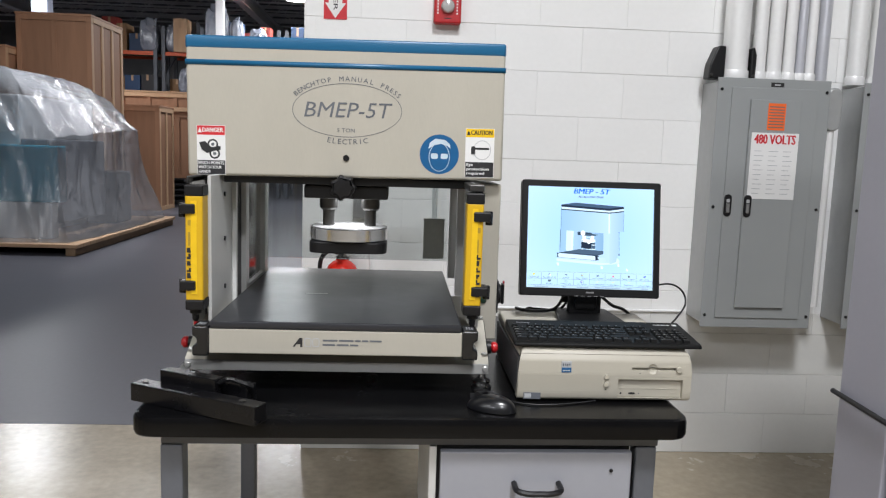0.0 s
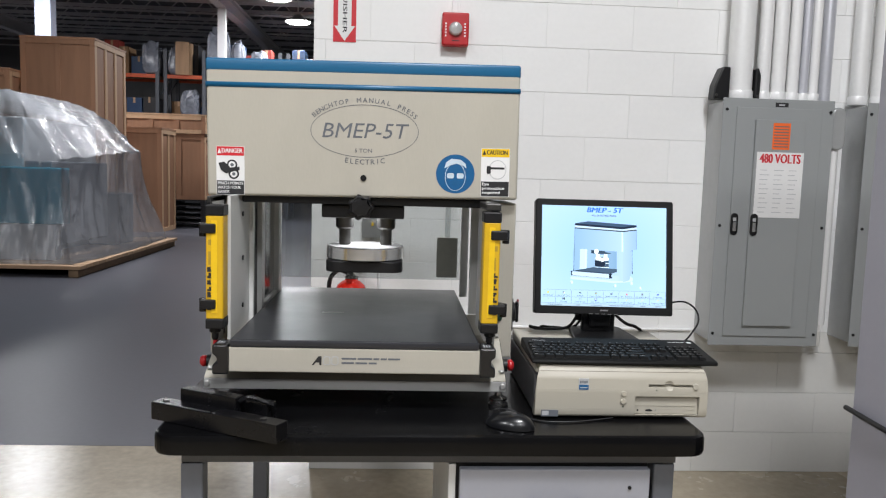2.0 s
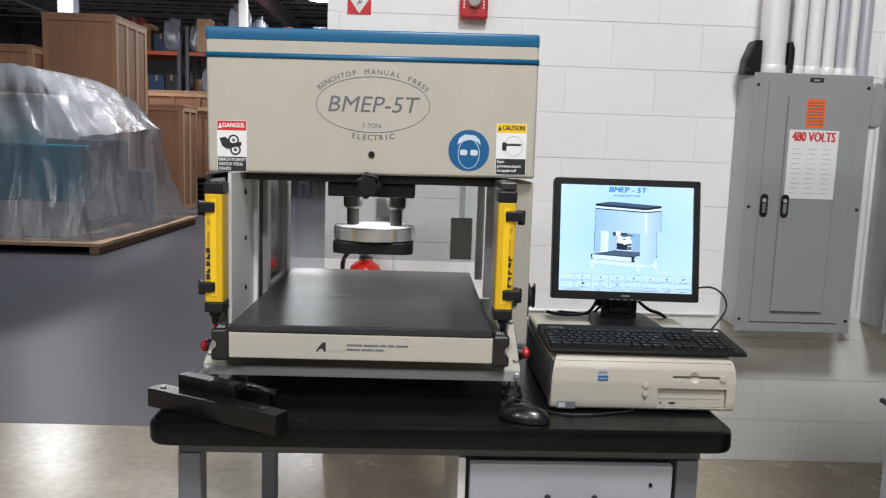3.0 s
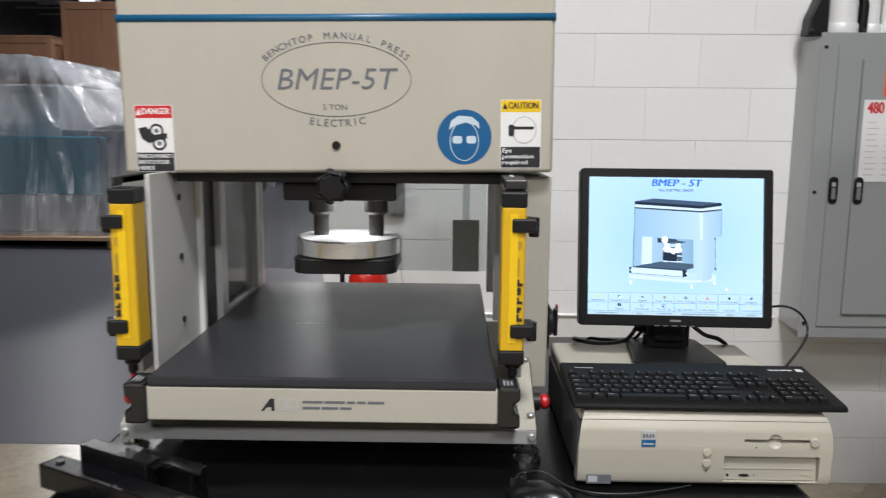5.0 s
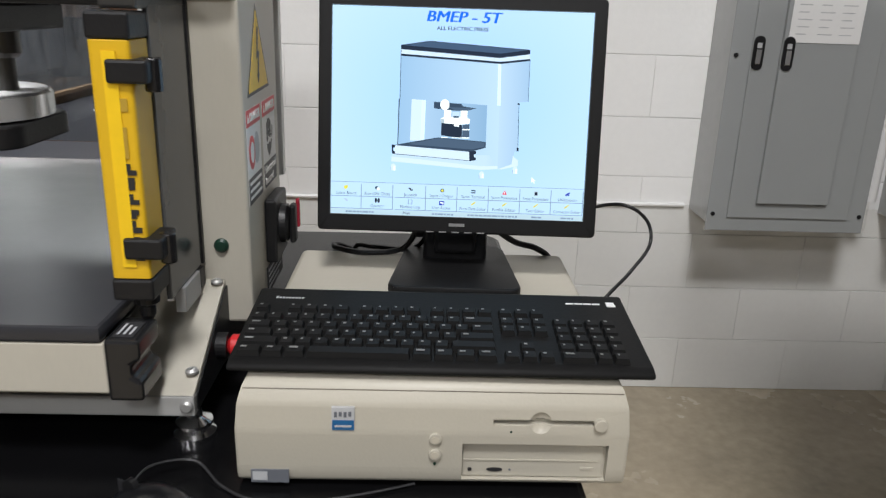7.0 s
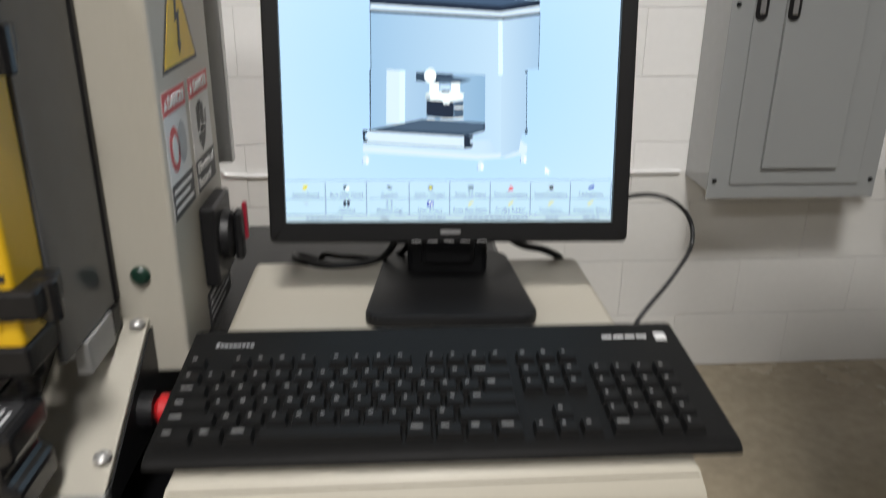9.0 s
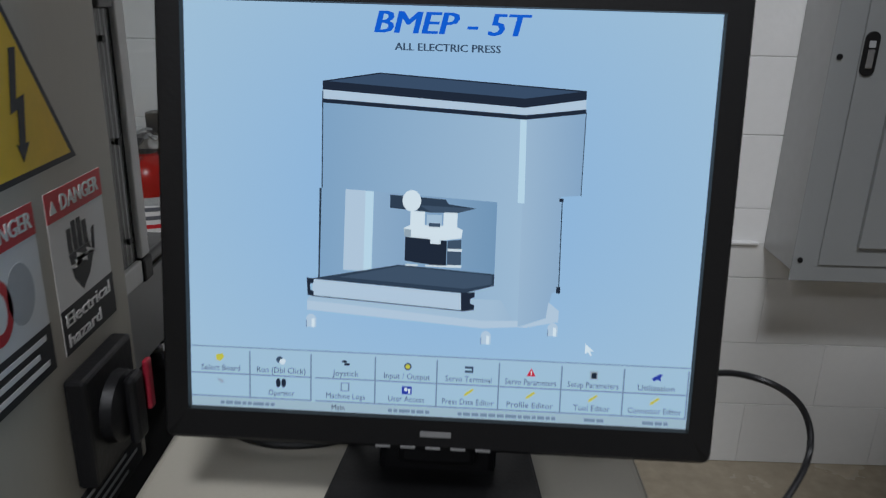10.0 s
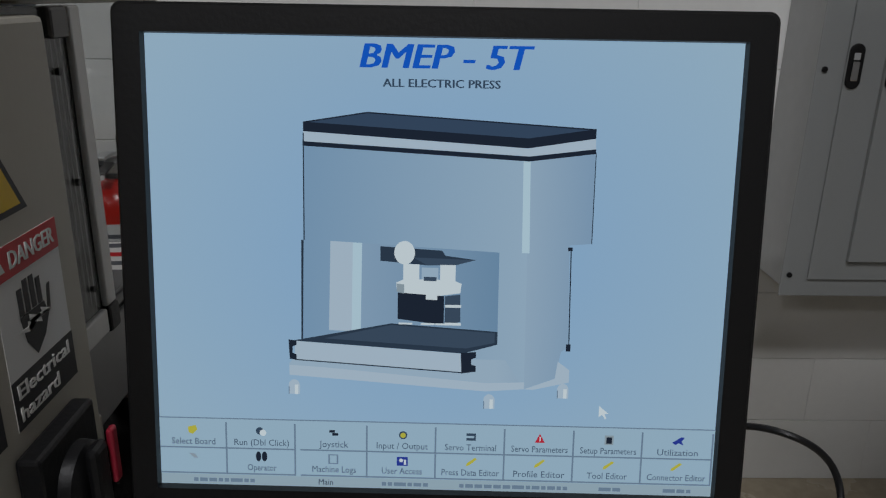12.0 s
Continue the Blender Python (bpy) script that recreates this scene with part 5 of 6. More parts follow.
    for u in (0.179, 0.190):
        disc(i, u, 0.929, 0.0048, "dark", 4, 2.0)
    rect(i, 0.306, 0.920, 0.324, 0.943, "line", 4)
    rect(i, 0.309, 0.922, 0.321, 0.940, "button", 5)
    rect(i, 0.430, 0.922, 0.450, 0.943, "icon", 4)
    disc(i, 0.438, 0.930, 0.0035, "white", 5)
    rect(i, 0.443, 0.928, 0.447, 0.940, "white", 5)
    for u in (0.565, 0.688, 0.812, 0.934):
        flat(i, [(u - 0.010, 0.940), (u - 0.008, 0.933), (u + 0.006, 0.920), (u + 0.010, 0.923), (u - 0.004, 0.938)], "yellow", 4)


mon_ob, screen_ob, tilted_, geo_ = monitor()
screen_page(screen_ob, tilted_, geo_)


# ---------------------------------------------------------------- on the block wall
def breaker_panel(x0, x1, z0, z1, y, label, full=True):
    t = thing("breaker_panel", ((x0 + x1) / 2, WALL_Y, z0), label, "breaker panel", "breaker panels on the block wall")
    part("box", box(x0 + 0.02, x1 - 0.02, y + 0.006, WALL_Y - 0.001, z0 + 0.012, z1 - 0.012, 0.002), M["panel_side"], t, "pale galvanised box")
    cover = part("cover", box(x0, x1, y, y + 0.0055, z0, z1, 0.002), M["panel"], t, "grey enamel cover")
    a, b = x0 + 0.062, x1 - 0.058
    door = part("door", box(a, b, y - 0.007, y - 0.0005, z0 + 0.045, z1 - 0.04, 0.0015), M["panel"], cover, "grey door")
    for x in (x0 + 0.018, x1 - 0.018):
        for z in (z0 + 0.055, (z0 + z1) / 2 - 0.01, z1 - 0.05):
            part("screw", cyl((x, y - 0.002, z), 0.0065, 0.006, "y", 12, bev=0.001), M["black"], cover)
    if full:
        part("inner_door", box(1.745, 1.968, y - 0.020, y - 0.0075, 0.775, 1.690, 0.0015), M["panel"], cover, "small grey hinged door")
        part("maker_plate", box(1.835, 1.893, y - 0.001, y - 0.0001, 1.748, 1.767), M["ink"], cover)
        part("plate_print", box(1.851, 1.877, y - 0.0016, y - 0.0011, 1.754, 1.760), M["line_grey"], cover)
        for x, yy in ((1.680, y - 0.007), (1.763, y - 0.020)):
            la = part("latch", extrude(rounded(x - 0.017, x + 0.017, 1.180, 1.278, 0.016), "y", yy - 0.005, yy - 0.0003, 0.002), M["black"], cover, "black oval latch")
            part("latch_tongue", box(x - 0.008, x + 0.008, yy - 0.008, yy - 0.0051, 1.197, 1.240, 0.002), M["chrome"], la)
            part("latch_label", box(x - 0.007, x + 0.007, yy - 0.0065, yy - 0.0053, 1.243, 1.258), M["line_grey"], la)
    else:
        la = part("latch", extrude(rounded(a + 0.05, a + 0.084, 1.180, 1.278, 0.016), "y", y - 0.012, y - 0.0073, 0.002), M["black"], cover, "black oval latch")
        part("latch_tongue", box(a + 0.059, a + 0.075, y - 0.015, y - 0.0121, 1.197, 1.240, 0.002), M["chrome"], la)
    return t


PANEL_Y = 3.500
panel_a = breaker_panel(1.600, 2.105, 0.680, 1.782, PANEL_Y, "grey breaker panel with a voltage notice on its door")
panel_b = breaker_panel(2.262, 2.767, 0.680, 1.782, PANEL_Y + 0.01, "grey breaker panel beside another one, plain door", False)


nipple = thing("conduit_elbow", (2.156, 3.575, 0.77), "pale conduit with a cast elbow beside a breaker panel", "conduit")
part("tube", cyl((2.156, 3.575, 1.17), 0.020, 0.80, seg=20), M["conduit"], nipple, smooth=True)
part("locknut", cyl((2.112, 3.575, 1.66), 0.026, 0.014, "x", 8), M["alum"], nipple)
part("elbow_body", extrude(rounded(2.121, 2.190, 1.570, 1.760, 0.032), "y", 3.545, 3.605, 0.008), M["panel_side"], nipple, "cast conduit elbow body", smooth=True)


def papers():
    y = PANEL_Y - 0.0204
    t = thing("warning_sticker", (1.860, y, 1.56), "orange warning sticker with dark print on a breaker panel", "sticker")
    part("sheet", box(1.822, 1.900, y - 0.0006, y, 1.562, 1.677), M["orange_print"], t)
    for k in range(8):
        part("print_line", box(1.828, 1.894, y - 0.0010, y - 0.0007, 1.572 + 0.0125 * k, 1.5765 + 0.0125 * k), M["ink_grey"], t, "dark line")
    t = thing("voltage_notice", (1.862, y, 1.26), "white paper notice with red heading and a circuit table", "notice")
    part("sheet", box(1.757, 1.968, y - 0.0016, y - 0.0011, 1.262, 1.550), M["white"], t)
    part("heading", lettering("480 VOLTS", 0.040, facing_y(1.8625, y - 0.0019, 1.520), bold=0.035, width=0.186), M["red_print"], t, "red heading")
    for r in range(10):
        for c in range(3):
            w = 0.030 + 0.012 * ((r * 7 + c * 5) % 3) / 2
            xx = 1.775 + c * 0.064
            part("table_line", box(xx, xx + w, y - 0.0019, y - 0.0017, 1.285 + 0.0205 * r, 1.2875 + 0.0205 * r), M["line_grey"], t)


papers()


def conduits():
    for x, r, top in ((1.715, 0.055, 4.2), (1.823, 0.029, 4.2), (1.893, 0.032, 4.2), (1.960, 0.026, 4.2), (2.012, 0.020, 4.2), (2.058, 0.021, 4.2), (2.137, 0.028, 4.2), (2.300, 0.036, 4.2), (2.405, 0.040, 4.2)):
        z0 = 1.64 if 2.1 < x < 2.2 else 1.783
        y = 3.612 if x < 2.1 else 3.66
        t = thing("conduit", (x, y, z0), "pale painted steel conduit rising up the wall", "conduit", "conduits above the panel")
        bare = x in (2.012, 2.137)
        part("tube", cyl((x, y, (z0 + top) / 2), r, top - z0, seg=20), M["galvanised" if bare else "conduit"], t, smooth=True)
        part("connector", cyl((x, y, z0 + 0.02), r + 0.006, 0.04, seg=20, bev=0.003), M["conduit"], t, smooth=True)
        for z in (2.35, 3.3):
            part("strap", box(x - r - 0.012, x + r + 0.012, y + r * 0.2, y + r + 0.004, z, z + 0.02, 0.002), M["alum"], t)


conduits()


def clamp(poly):
    t = thing("cable_clamp", (poly[0][0], 3.61, 1.783), "black moulded clamp standing beside a fat conduit", "clamp", "black clamps by the conduit")
    part("body", extrude(poly, "y", 3.575, 3.645, 0.006), M["black"], t)
    part("bolt", cyl((poly[0][0] + 0.012, 3.572, 1.80), 0.006, 0.008, "y", 10), M["dark_metal"], t)


clamp([(1.585, 1.783), (1.657, 1.783), (1.657, 1.925), (1.622, 1.925), (1.590, 1.845)])
clamp([(1.773, 1.783), (1.796, 1.783), (1.798, 1.890), (1.786, 1.925), (1.773, 1.920)])


def alarm():
    t = thing("fire_alarm_strobe", (0.428, WALL_Y, 1.99), "red fire alarm strobe with a clear lens on the wall", "alarm")
    body = part("body", box(0.368, 0.488, 3.665, WALL_Y - 0.001, 1.985, 2.130, 0.008, 3), M["red"], t, smooth=True)
    part("lens", revolve([(0.030, 0.0), (0.030, 0.012), (0.024, 0.022), (0.012, 0.026), (0.0, 0.027)], (0.428, 3.664, 2.057), "-y", seg=24), M["glass"], body, "clear strobe lens", smooth=True)
    part("sounder_slot", box(0.412, 0.444, 3.6635, 3.6649, 2.004, 2.008), M["ink"], body)
    part("reflector", extrude(rounded(0.408, 0.448, 2.036, 2.078, 0.01), "y", 3.655, 3.6645, 0.003), M["chrome"], body)
    for s in (0, 1):
        for k in range(5):
            part("slot_mark", box(0.381 + 0.085 * s, 0.388 + 0.085 * s, 3.6640, 3.6649, 2.024 + 0.013 * k, 2.031 + 0.013 * k), M["white"], body)
    part("wire_channel", box(0.412, 0.430, 3.703, WALL_Y - 0.001, 2.131, 3.4, 0.002), M["conduit"], t, "white wire channel")


alarm()


def arrow_sign():
    t = thing("extinguisher_sign", (-0.068, WALL_Y, 1.99), "red and white arrow sign pointing down on the wall", "sign")
    y = WALL_Y - 0.003
    part("board", box(-0.119, -0.017, y, WALL_Y - 0.0008, 1.990, 2.42), M["red_print"], t)
    part("arrow", extrude([(-0.098, 2.42), (-0.038, 2.42), (-0.038, 2.060), (-0.022, 2.060), (-0.068, 1.994), (-0.114, 2.060), (-0.098, 2.060)], "y", y - 0.0008, y - 0.0002), M["white"], t, "white arrow")
    part("inscription", lettering("EXTINGUISHER", 0.019, pose(-0.068, y - 0.0012, 2.205, 90, 90, 0), width=0.35, bold=0.01), M["ink"], t)


arrow_sign()


def extinguisher():
    x, y = -0.012, 3.60
    t = thing("fire_extinguisher", (x, y, 0.50), "red fire extinguisher hanging on the block wall", "fire extinguisher")
    part("cylinder", revolve([(0.0, 0.465), (0.060, 0.467), (0.074, 0.48), (0.076, 0.50), (0.076, 0.850), (0.073, 0.876), (0.060, 0.905), (0.040, 0.922), (0.027, 0.928), (0.027, 0.934)], (x, y, 0)), M["red_ext"], t, "glossy red cylinder", smooth=True)
    part("collar", cyl((x, y, 0.940), 0.026, 0.012, seg=20), M["dark_metal"], t)
    part("valve", revolve([(0.022, 0.946), (0.024, 0.952), (0.024, 0.972), (0.016, 0.982), (0.0, 0.983)], (x, y, 0), seg=20), M["alum"], t, smooth=True)
    part("lever", extrude([(y - 0.085, 0.998), (y - 0.03, 1.002), (y + 0.03, 0.990), (y + 0.03, 0.984), (y - 0.03, 0.993), (y - 0.085, 0.990)], "x", x - 0.012, x + 0.012, 0.002), M["alum"], t)
    part("carry_handle", extrude([(y - 0.085, 0.962), (y - 0.028, 0.976), (y - 0.028, 0.970), (y - 0.085, 0.955)], "x", x - 0.012, x + 0.012, 0.002), M["dark_metal"], t)
    gauge = part("gauge", cyl((x + 0.030, y - 0.012, 0.962), 0.017, 0.012, "y", 20), M["alum"], t)
    part("gauge_face", cyl((x + 0.030, y - 0.0185, 0.962), 0.014, 0.001, "y", 20), M["white"], gauge)
    part("pull_ring", hose([(x + 0.012, y - 0.02, 0.985), (x + 0.034, y - 0.03, 0.992), (x + 0.048, y - 0.03, 0.982), (x + 0.040, y - 0.028, 0.970), (x + 0.020, y - 0.02, 0.978)], 0.0016, 6), M["chrome"], t, smooth=True)
    part("hose", hose([(x - 0.018, y - 0.01, 0.962), (x - 0.055, y - 0.02, 0.972), (x - 0.092, y - 0.02, 0.93), (x - 0.096, y - 0.02, 0.83), (x - 0.090, y - 0.02, 0.66)], 0.010), M["black"], t, smooth=True)
    part("label_band", revolve([(0.0762, 0.68), (0.0766, 0.68), (0.0766, 0.835), (0.0762, 0.835)], (x, y, 0)), M["white"], t, "pale label")
    for k in range(6):
        part("label_line", revolve([(0.0768, 0.690 + 0.022 * k), (0.0770, 0.690 + 0.022 * k), (0.0770, 0.700 + 0.022 * k), (0.0768, 0.700 + 0.022 * k)], (x, y, 0)), M["ink_grey"] if k % 3 else M["red_print"], t)
    part("bracket", box(x - 0.025, x + 0.025, y + 0.078, WALL_Y - 0.001, 0.75, 1.02, 0.003), M["dark_metal"], t)


extinguisher()


def switch_box():
    t = thing("light_switch", (0.078, WALL_Y, 1.11), "grey surface switch box on the block wall", "switch")
    part("box", box(0.034, 0.122, 3.672, WALL_Y - 0.001, 1.115, 1.235, 0.004), M["panel_side"], t)
    part("plate", box(0.030, 0.126, 3.667, 3.6715, 1.112, 1.238, 0.002), M["alum"], t)
    part("toggle", box(0.072, 0.082, 3.650, 3.6665, 1.168, 1.184, 0.002), M["yellow_print"], t, "cream toggle")
    part("knockout", cyl((0.078, 3.695, 1.106), 0.013, 0.014, seg=14), M["alum"], t)


switch_box()
wall_cable = thing("wall_cable", (0.9, WALL_Y, 0.70), "thin white cable running along the paint edge", "cable")
part("cable", hose([(0.10, 3.712, 1.05), (0.12, 3.712, 0.80), (0.17, 3.712, 0.725), (0.24, 3.712, 0.706), (0.6, 3.712, 0.704), (1.0, 3.712, 0.705), (1.3, 3.712, 0.704), (1.60, 3.712, 0.705)], 0.0065), M["conduit"], wall_cable, smooth=True)


def grey_cabinet():
    t = thing("equipment_cabinet", (1.85, 1.9, 0), "tall lavender-grey steel equipment cabinet with a black rail", "cabinet")
    part("side_panel", box(1.500, 1.522, 2.035, 2.250, 0.02, 2.05, 0.004), M["lav"], t, "lavender-grey side panel")
    part("back_panel", box(1.523, 2.15, 2.225, 2.250, 0.02, 2.05, 0.003), M["lav"], t)
    part("side_door", box(1.508, 1.530, 1.30, 2.020, 0.02, 2.05, 0.004), M["black_gloss"], t, "dark glossy door")
    part("core", box(1.535, 2.15, 1.31, 2.222, 0.02, 2.045), M["black"], t)
    part("plinth", box(1.53, 2.13, 1.33, 2.23, 0.0, 0.0195), M["black"], t)
    part("rail", hose([(1.487, 2.262, 0.782), (1.487, 2.12, 0.777), (1.487, 1.95, 0.772), (1.487, 1.6, 0.765)], 0.0075), M["black"], t, "black round rail", smooth=True)
    for y in (2.20, 1.65):
        part("rail_post", cyl((1.494, y, 0.776), 0.005, 0.014, "x", 10), M["black"], t)


grey_cabinet()

# ---------------------------------------------------------------- the hall beyond the wall
def crate(x0, x1, y0, y1, z0, z1, nx, ny, label, rest="floor", lid=False):
    """A plywood shipping crate with battens on its edges and faces."""
    t = thing("shipping_crate", ((x0 + x1) / 2, (y0 + y1) / 2, z0), label, "crate", "wooden crates in the hall")
    part("plywood_box", box(x0 + 0.02, x1 - 0.02, y0 + 0.02, y1 - 0.02, z0, z1 - 0.02), M["wood"], t)
    w = 0.09

    def xs(n, a, b):
        return [a + (b - a - w) * i / n for i in range(n + 1)]
    for x in xs(nx, x0, x1):
        part("batten", box(x, x + w, y0, y0 + 0.0195, z0, z1 - 0.02, 0.003), M["wood"], t)
    for y in xs(ny, y0 + 0.02, y1):
        part("batten", box(x1 - 0.0195, x1, y, y + w, z0, z1 - 0.02, 0.003), M["wood_light"], t)
    for z in (z0, z1 - 0.02 - w):
        part("batten", box(x0 + w, x1 - w, y0 - 0.004, y0 + 0.0150, z, z + w, 0.003), M["wood_light" if lid else "wood"], t)
        part("batten", box(x1 - 0.015, x1 + 0.004, y0 + w + 0.02, y1 - w, z, z + w, 0.003), M["wood_light"], t)
    part("lid", box(x0 - 0.01, x1 + 0.01, y0 - 0.01, y1 + 0.01, z1 - 0.0195, z1 + 0.02, 0.003), M["wood_light"] if lid else M["wood"], t)
    return t


crate(-6.67, -5.36, 14.5, 16.05, 0.0, 3.64, 2, 3, "tall plywood shipping crate with pale battens")
crate(-8.6, -6.72, 14.2, 15.9, 0.0, 3.02, 2, 2, "wide plywood shipping crate beside a taller one")
crate(-5.62, -4.80, 16.5, 17.5, 0.0, 2.18, 1, 2, "plain brown plywood crate on the painted floor")
crate(-5.95, -4.28, 17.95, 19.2, 0.64, 2.12, 3, 2, "plywood crate standing on stacked dark pallets")
# front battens of this pine crate take the pale wood for light on them
crate(-6.1, -4.25, 17.9, 19.25, 2.14, 2.56, 3, 2, "long low pine crate lying on another crate", lid=True)


def pallet(x0, x1, y0, y1, z):
    t = thing("pallet", ((x0 + x1) / 2, (y0 + y1) / 2, z), "dark plastic pallet in a low stack on the floor", "pallet", "stacked pallets")
    n = 5
    for k in range(n):
        y = y0 + (y1 - y0 - 0.14) * k / (n - 1)
        part("deck_board", box(x0, x1, y, y + 0.14, z + 0.10, z + 0.125, 0.004), M["pallet_dark"], t)
    for x in (x0, (x0 + x1) / 2 - 0.05, x1 - 0.1):
        part("bearer", box(x, x + 0.1, y0, y1, z + 0.0, z + 0.0995, 0.004), M["pallet_dark"], t)


for k in range(5):
    pallet(-5.95 + 0.02 * (k % 2), -4.28 + 0.02 * (k % 2), 17.95, 19.2, 0.128 * k)


def skid():
    t = thing("machine_skid", (-5.6, 11.7, 0), "pine timber skid under a wrapped machine", "skid")
    for x in (-7.4, -5.6, -3.80):
        part("runner", box(x - 0.06, x + 0.06, 9.72, 13.75, 0.0, 0.10, 0.005), M["wood_skid"], t)
    for k in range(20):
        y = 9.68 + 0.204 * k
        part("deck_plank", box(-7.55, -3.70, y, y + 0.196, 0.1005, 0.145 + 0.002 * (k % 3), 0.004), M["wood_light"], t)


skid()


def covered_machine():
    t = thing("wrapped_machine", (-5.5, 11.7, 0.15), "teal and grey machine under crinkled clear plastic film", "machine")
    part("cabinet", box(-7.3, -4.66, 10.35, 12.7, 0.151, 1.98, 0.02), M["mach"], t, "pale grey machine housing")
    part("teal_panel", box(-7.3, -4.08, 10.12, 10.345, 0.62, 1.34, 0.02), M["teal"], t, "teal front panel")
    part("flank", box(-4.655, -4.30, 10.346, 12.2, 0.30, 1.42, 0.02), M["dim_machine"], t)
    part("plinth", box(-7.2, -4.2, 10.15, 10.344, 0.151, 0.618, 0.02), M["mach"], t)
    part("dark_pump", box(-4.63, -4.15, 12.25, 12.9, 0.151, 0.95, 0.03), M["rack"], t)
    part("paper", box(-5.25, -4.80, 10.340, 10.346, 1.50, 1.86), M["white"], t, "white paper sheets")
    # film draped from the ridge to the skid, with folds
    outline = [(-7.5, 9.80), (-6.4, 9.76), (-5.4, 9.74), (-4.6, 9.76), (-3.86, 9.82), (-3.78, 10.6), (-3.76, 11.5), (-3.78, 12.6), (-3.84, 13.6), (-4.8, 13.62), (-6.0, 13.6), (-7.5, 13.6)]
    shoulder = [(-7.4, 9.98, 1.62), (-6.4, 9.96, 1.60), (-5.4, 9.95, 1.58), (-4.6, 9.96, 1.52), (-4.06, 10.04, 1.45), (-3.99, 10.8, 1.50), (-3.97, 11.6, 1.56), (-3.99, 12.5, 1.62), (-4.06, 13.05, 1.60), (-4.9, 13.1, 1.6), (-6.0, 13.1, 1.7), (-7.4, 13.1, 1.8)]
    crown = [(-7.3, 10.16, 2.36), (-6.3, 10.16, 2.36), (-5.45, 10.16, 2.34), (-4.95, 10.16, 2.33), (-4.72, 10.22, 2.30), (-4.56, 10.9, 2.27), (-4.40, 11.5, 2.24), (-4.30, 12.2, 2.08), (-4.22, 12.8, 1.86), (-5.1, 12.9, 2.0), (-6.0, 12.9, 2.1), (-7.3, 12.9, 2.2)]
    n, sub = len(outline), 16
    bm = bmesh.new()

    def along(pts, u):
        i = min(int(u), n - 2)
        f = u - i
        return [a + (b - a) * f for a, b in zip(pts[i], pts[i + 1])]
    rings = []
    cols = (n - 1) * sub + 1
    for level in range(15):
        ring = []
        for c in range(cols):
            u = c / sub
            o, s, k = along(outline, u), along(shoulder, u), along(crown, u)
            if level <= 9:
                f = level / 9
                p = Vector((o[0] + (s[0] - o[0]) * f, o[1] + (s[1] - o[1]) * f, 0.15 + (s[2] - 0.15) * f))
                sag = 0.10 * math.sin(math.pi * f)
            else:
                f = (level - 9) / 5
                p = Vector([a + (b - a) * f for a, b in zip(s, k)])
                sag = 0.05 * math.sin(math.pi * f)
            mid = Vector((-5.6, 11.6, p.z))
            inward = (mid - p)
            inward.z = 0
            inward.normalize()
            fold = noise.noise(Vector((u * 1.7, level * 0.10, 3.1))) * 0.10 + noise.noise(Vector((u * 4.5, level * 0.25, 7.7))) * 0.05 + noise.noise(Vector((u * 9.0, level * 0.2, 2.2))) * 0.012
            p += inward * (sag + fold * (0.25 + 0.75 * min(1, level / 3)) * (1.0 if level < 12 else 0.45))
            p.z += 0.02 * noise.noise(Vector((u * 3, level * 0.8, 1.0))) if level else 0
            ring.append(bm.verts.new(p))
        rings.append(ring)
    for a, b in zip(rings, rings[1:]):
        for c in range(cols - 1):
            bm.faces.new((a[c], a[c + 1], b[c + 1], b[c]))
    roof = rings[-1]
    half = cols // 2
    for c in range(half):
        q = (roof[c], roof[c + 1], roof[cols - 2 - c], roof[cols - 1 - c])
        if len(set(q)) == 4:
            bm.faces.new(q)
    part("film", bm, M["film"], t, "crinkled clear plastic film", smooth=True)


covered_machine()


def rack_bay(x0, x1, y0, y1):
    t = thing("pallet_rack", ((x0 + x1) / 2, (y0 + y1) / 2, 0), "tall steel pallet rack with orange beams, partly filled", "rack", "racks at the back of the hall")
    for x in (x0, x1):
        for y in (y0, y1):
            part("upright", box(x - 0.045, x + 0.045, y - 0.04, y + 0.04, 0, 4.55), M["rack"], t)
        for k in range(5):
            z = 0.4 + 0.7 * k
            part("brace", extrude([(y0, z), (y0, z + 0.03), (y1, z + 0.63), (y1, z + 0.60)], "x", x - 0.012, x + 0.012), M["rack"], t)
    for z in (2.66, 3.82):
        for y in (y0, y1):
            part("beam", box(x0 + 0.046, x1 - 0.046, y - 0.025, y + 0.025, z - 0.05, z + 0.05), M["rack_orange"], t, "orange beam")
        part("shelf_deck", box(x0 + 0.046, x1 - 0.046, y0 + 0.026, y1 - 0.026, z + 0.02, z + 0.05), M["wood_skid"], t)
    return t


RACKS = [(-9.1, -6.4), (-6.3, -5.15), (-5.05, -3.1), (-3.0, -0.8)]
for a, b in RACKS:
    rack_bay(a + 0.06, b - 0.06, 21.6, 22.7)

rnd = random.Random(5)


def stored_box(x, y, z, w, d, h, material, label, name="storage_box"):
    t = thing(name, (x, y, z), label, "box", "goods on the racks")
    part("carton", box(x - w / 2, x + w / 2, y - d / 2, y + d / 2, z, z + h, 0.008), material, t)
    part("tape", box(x - 0.03, x + 0.03, y - d / 2 - 0.002, y + d / 2 + 0.002, z + h * 0.72, z + h + 0.002), M["wood_light"], t)


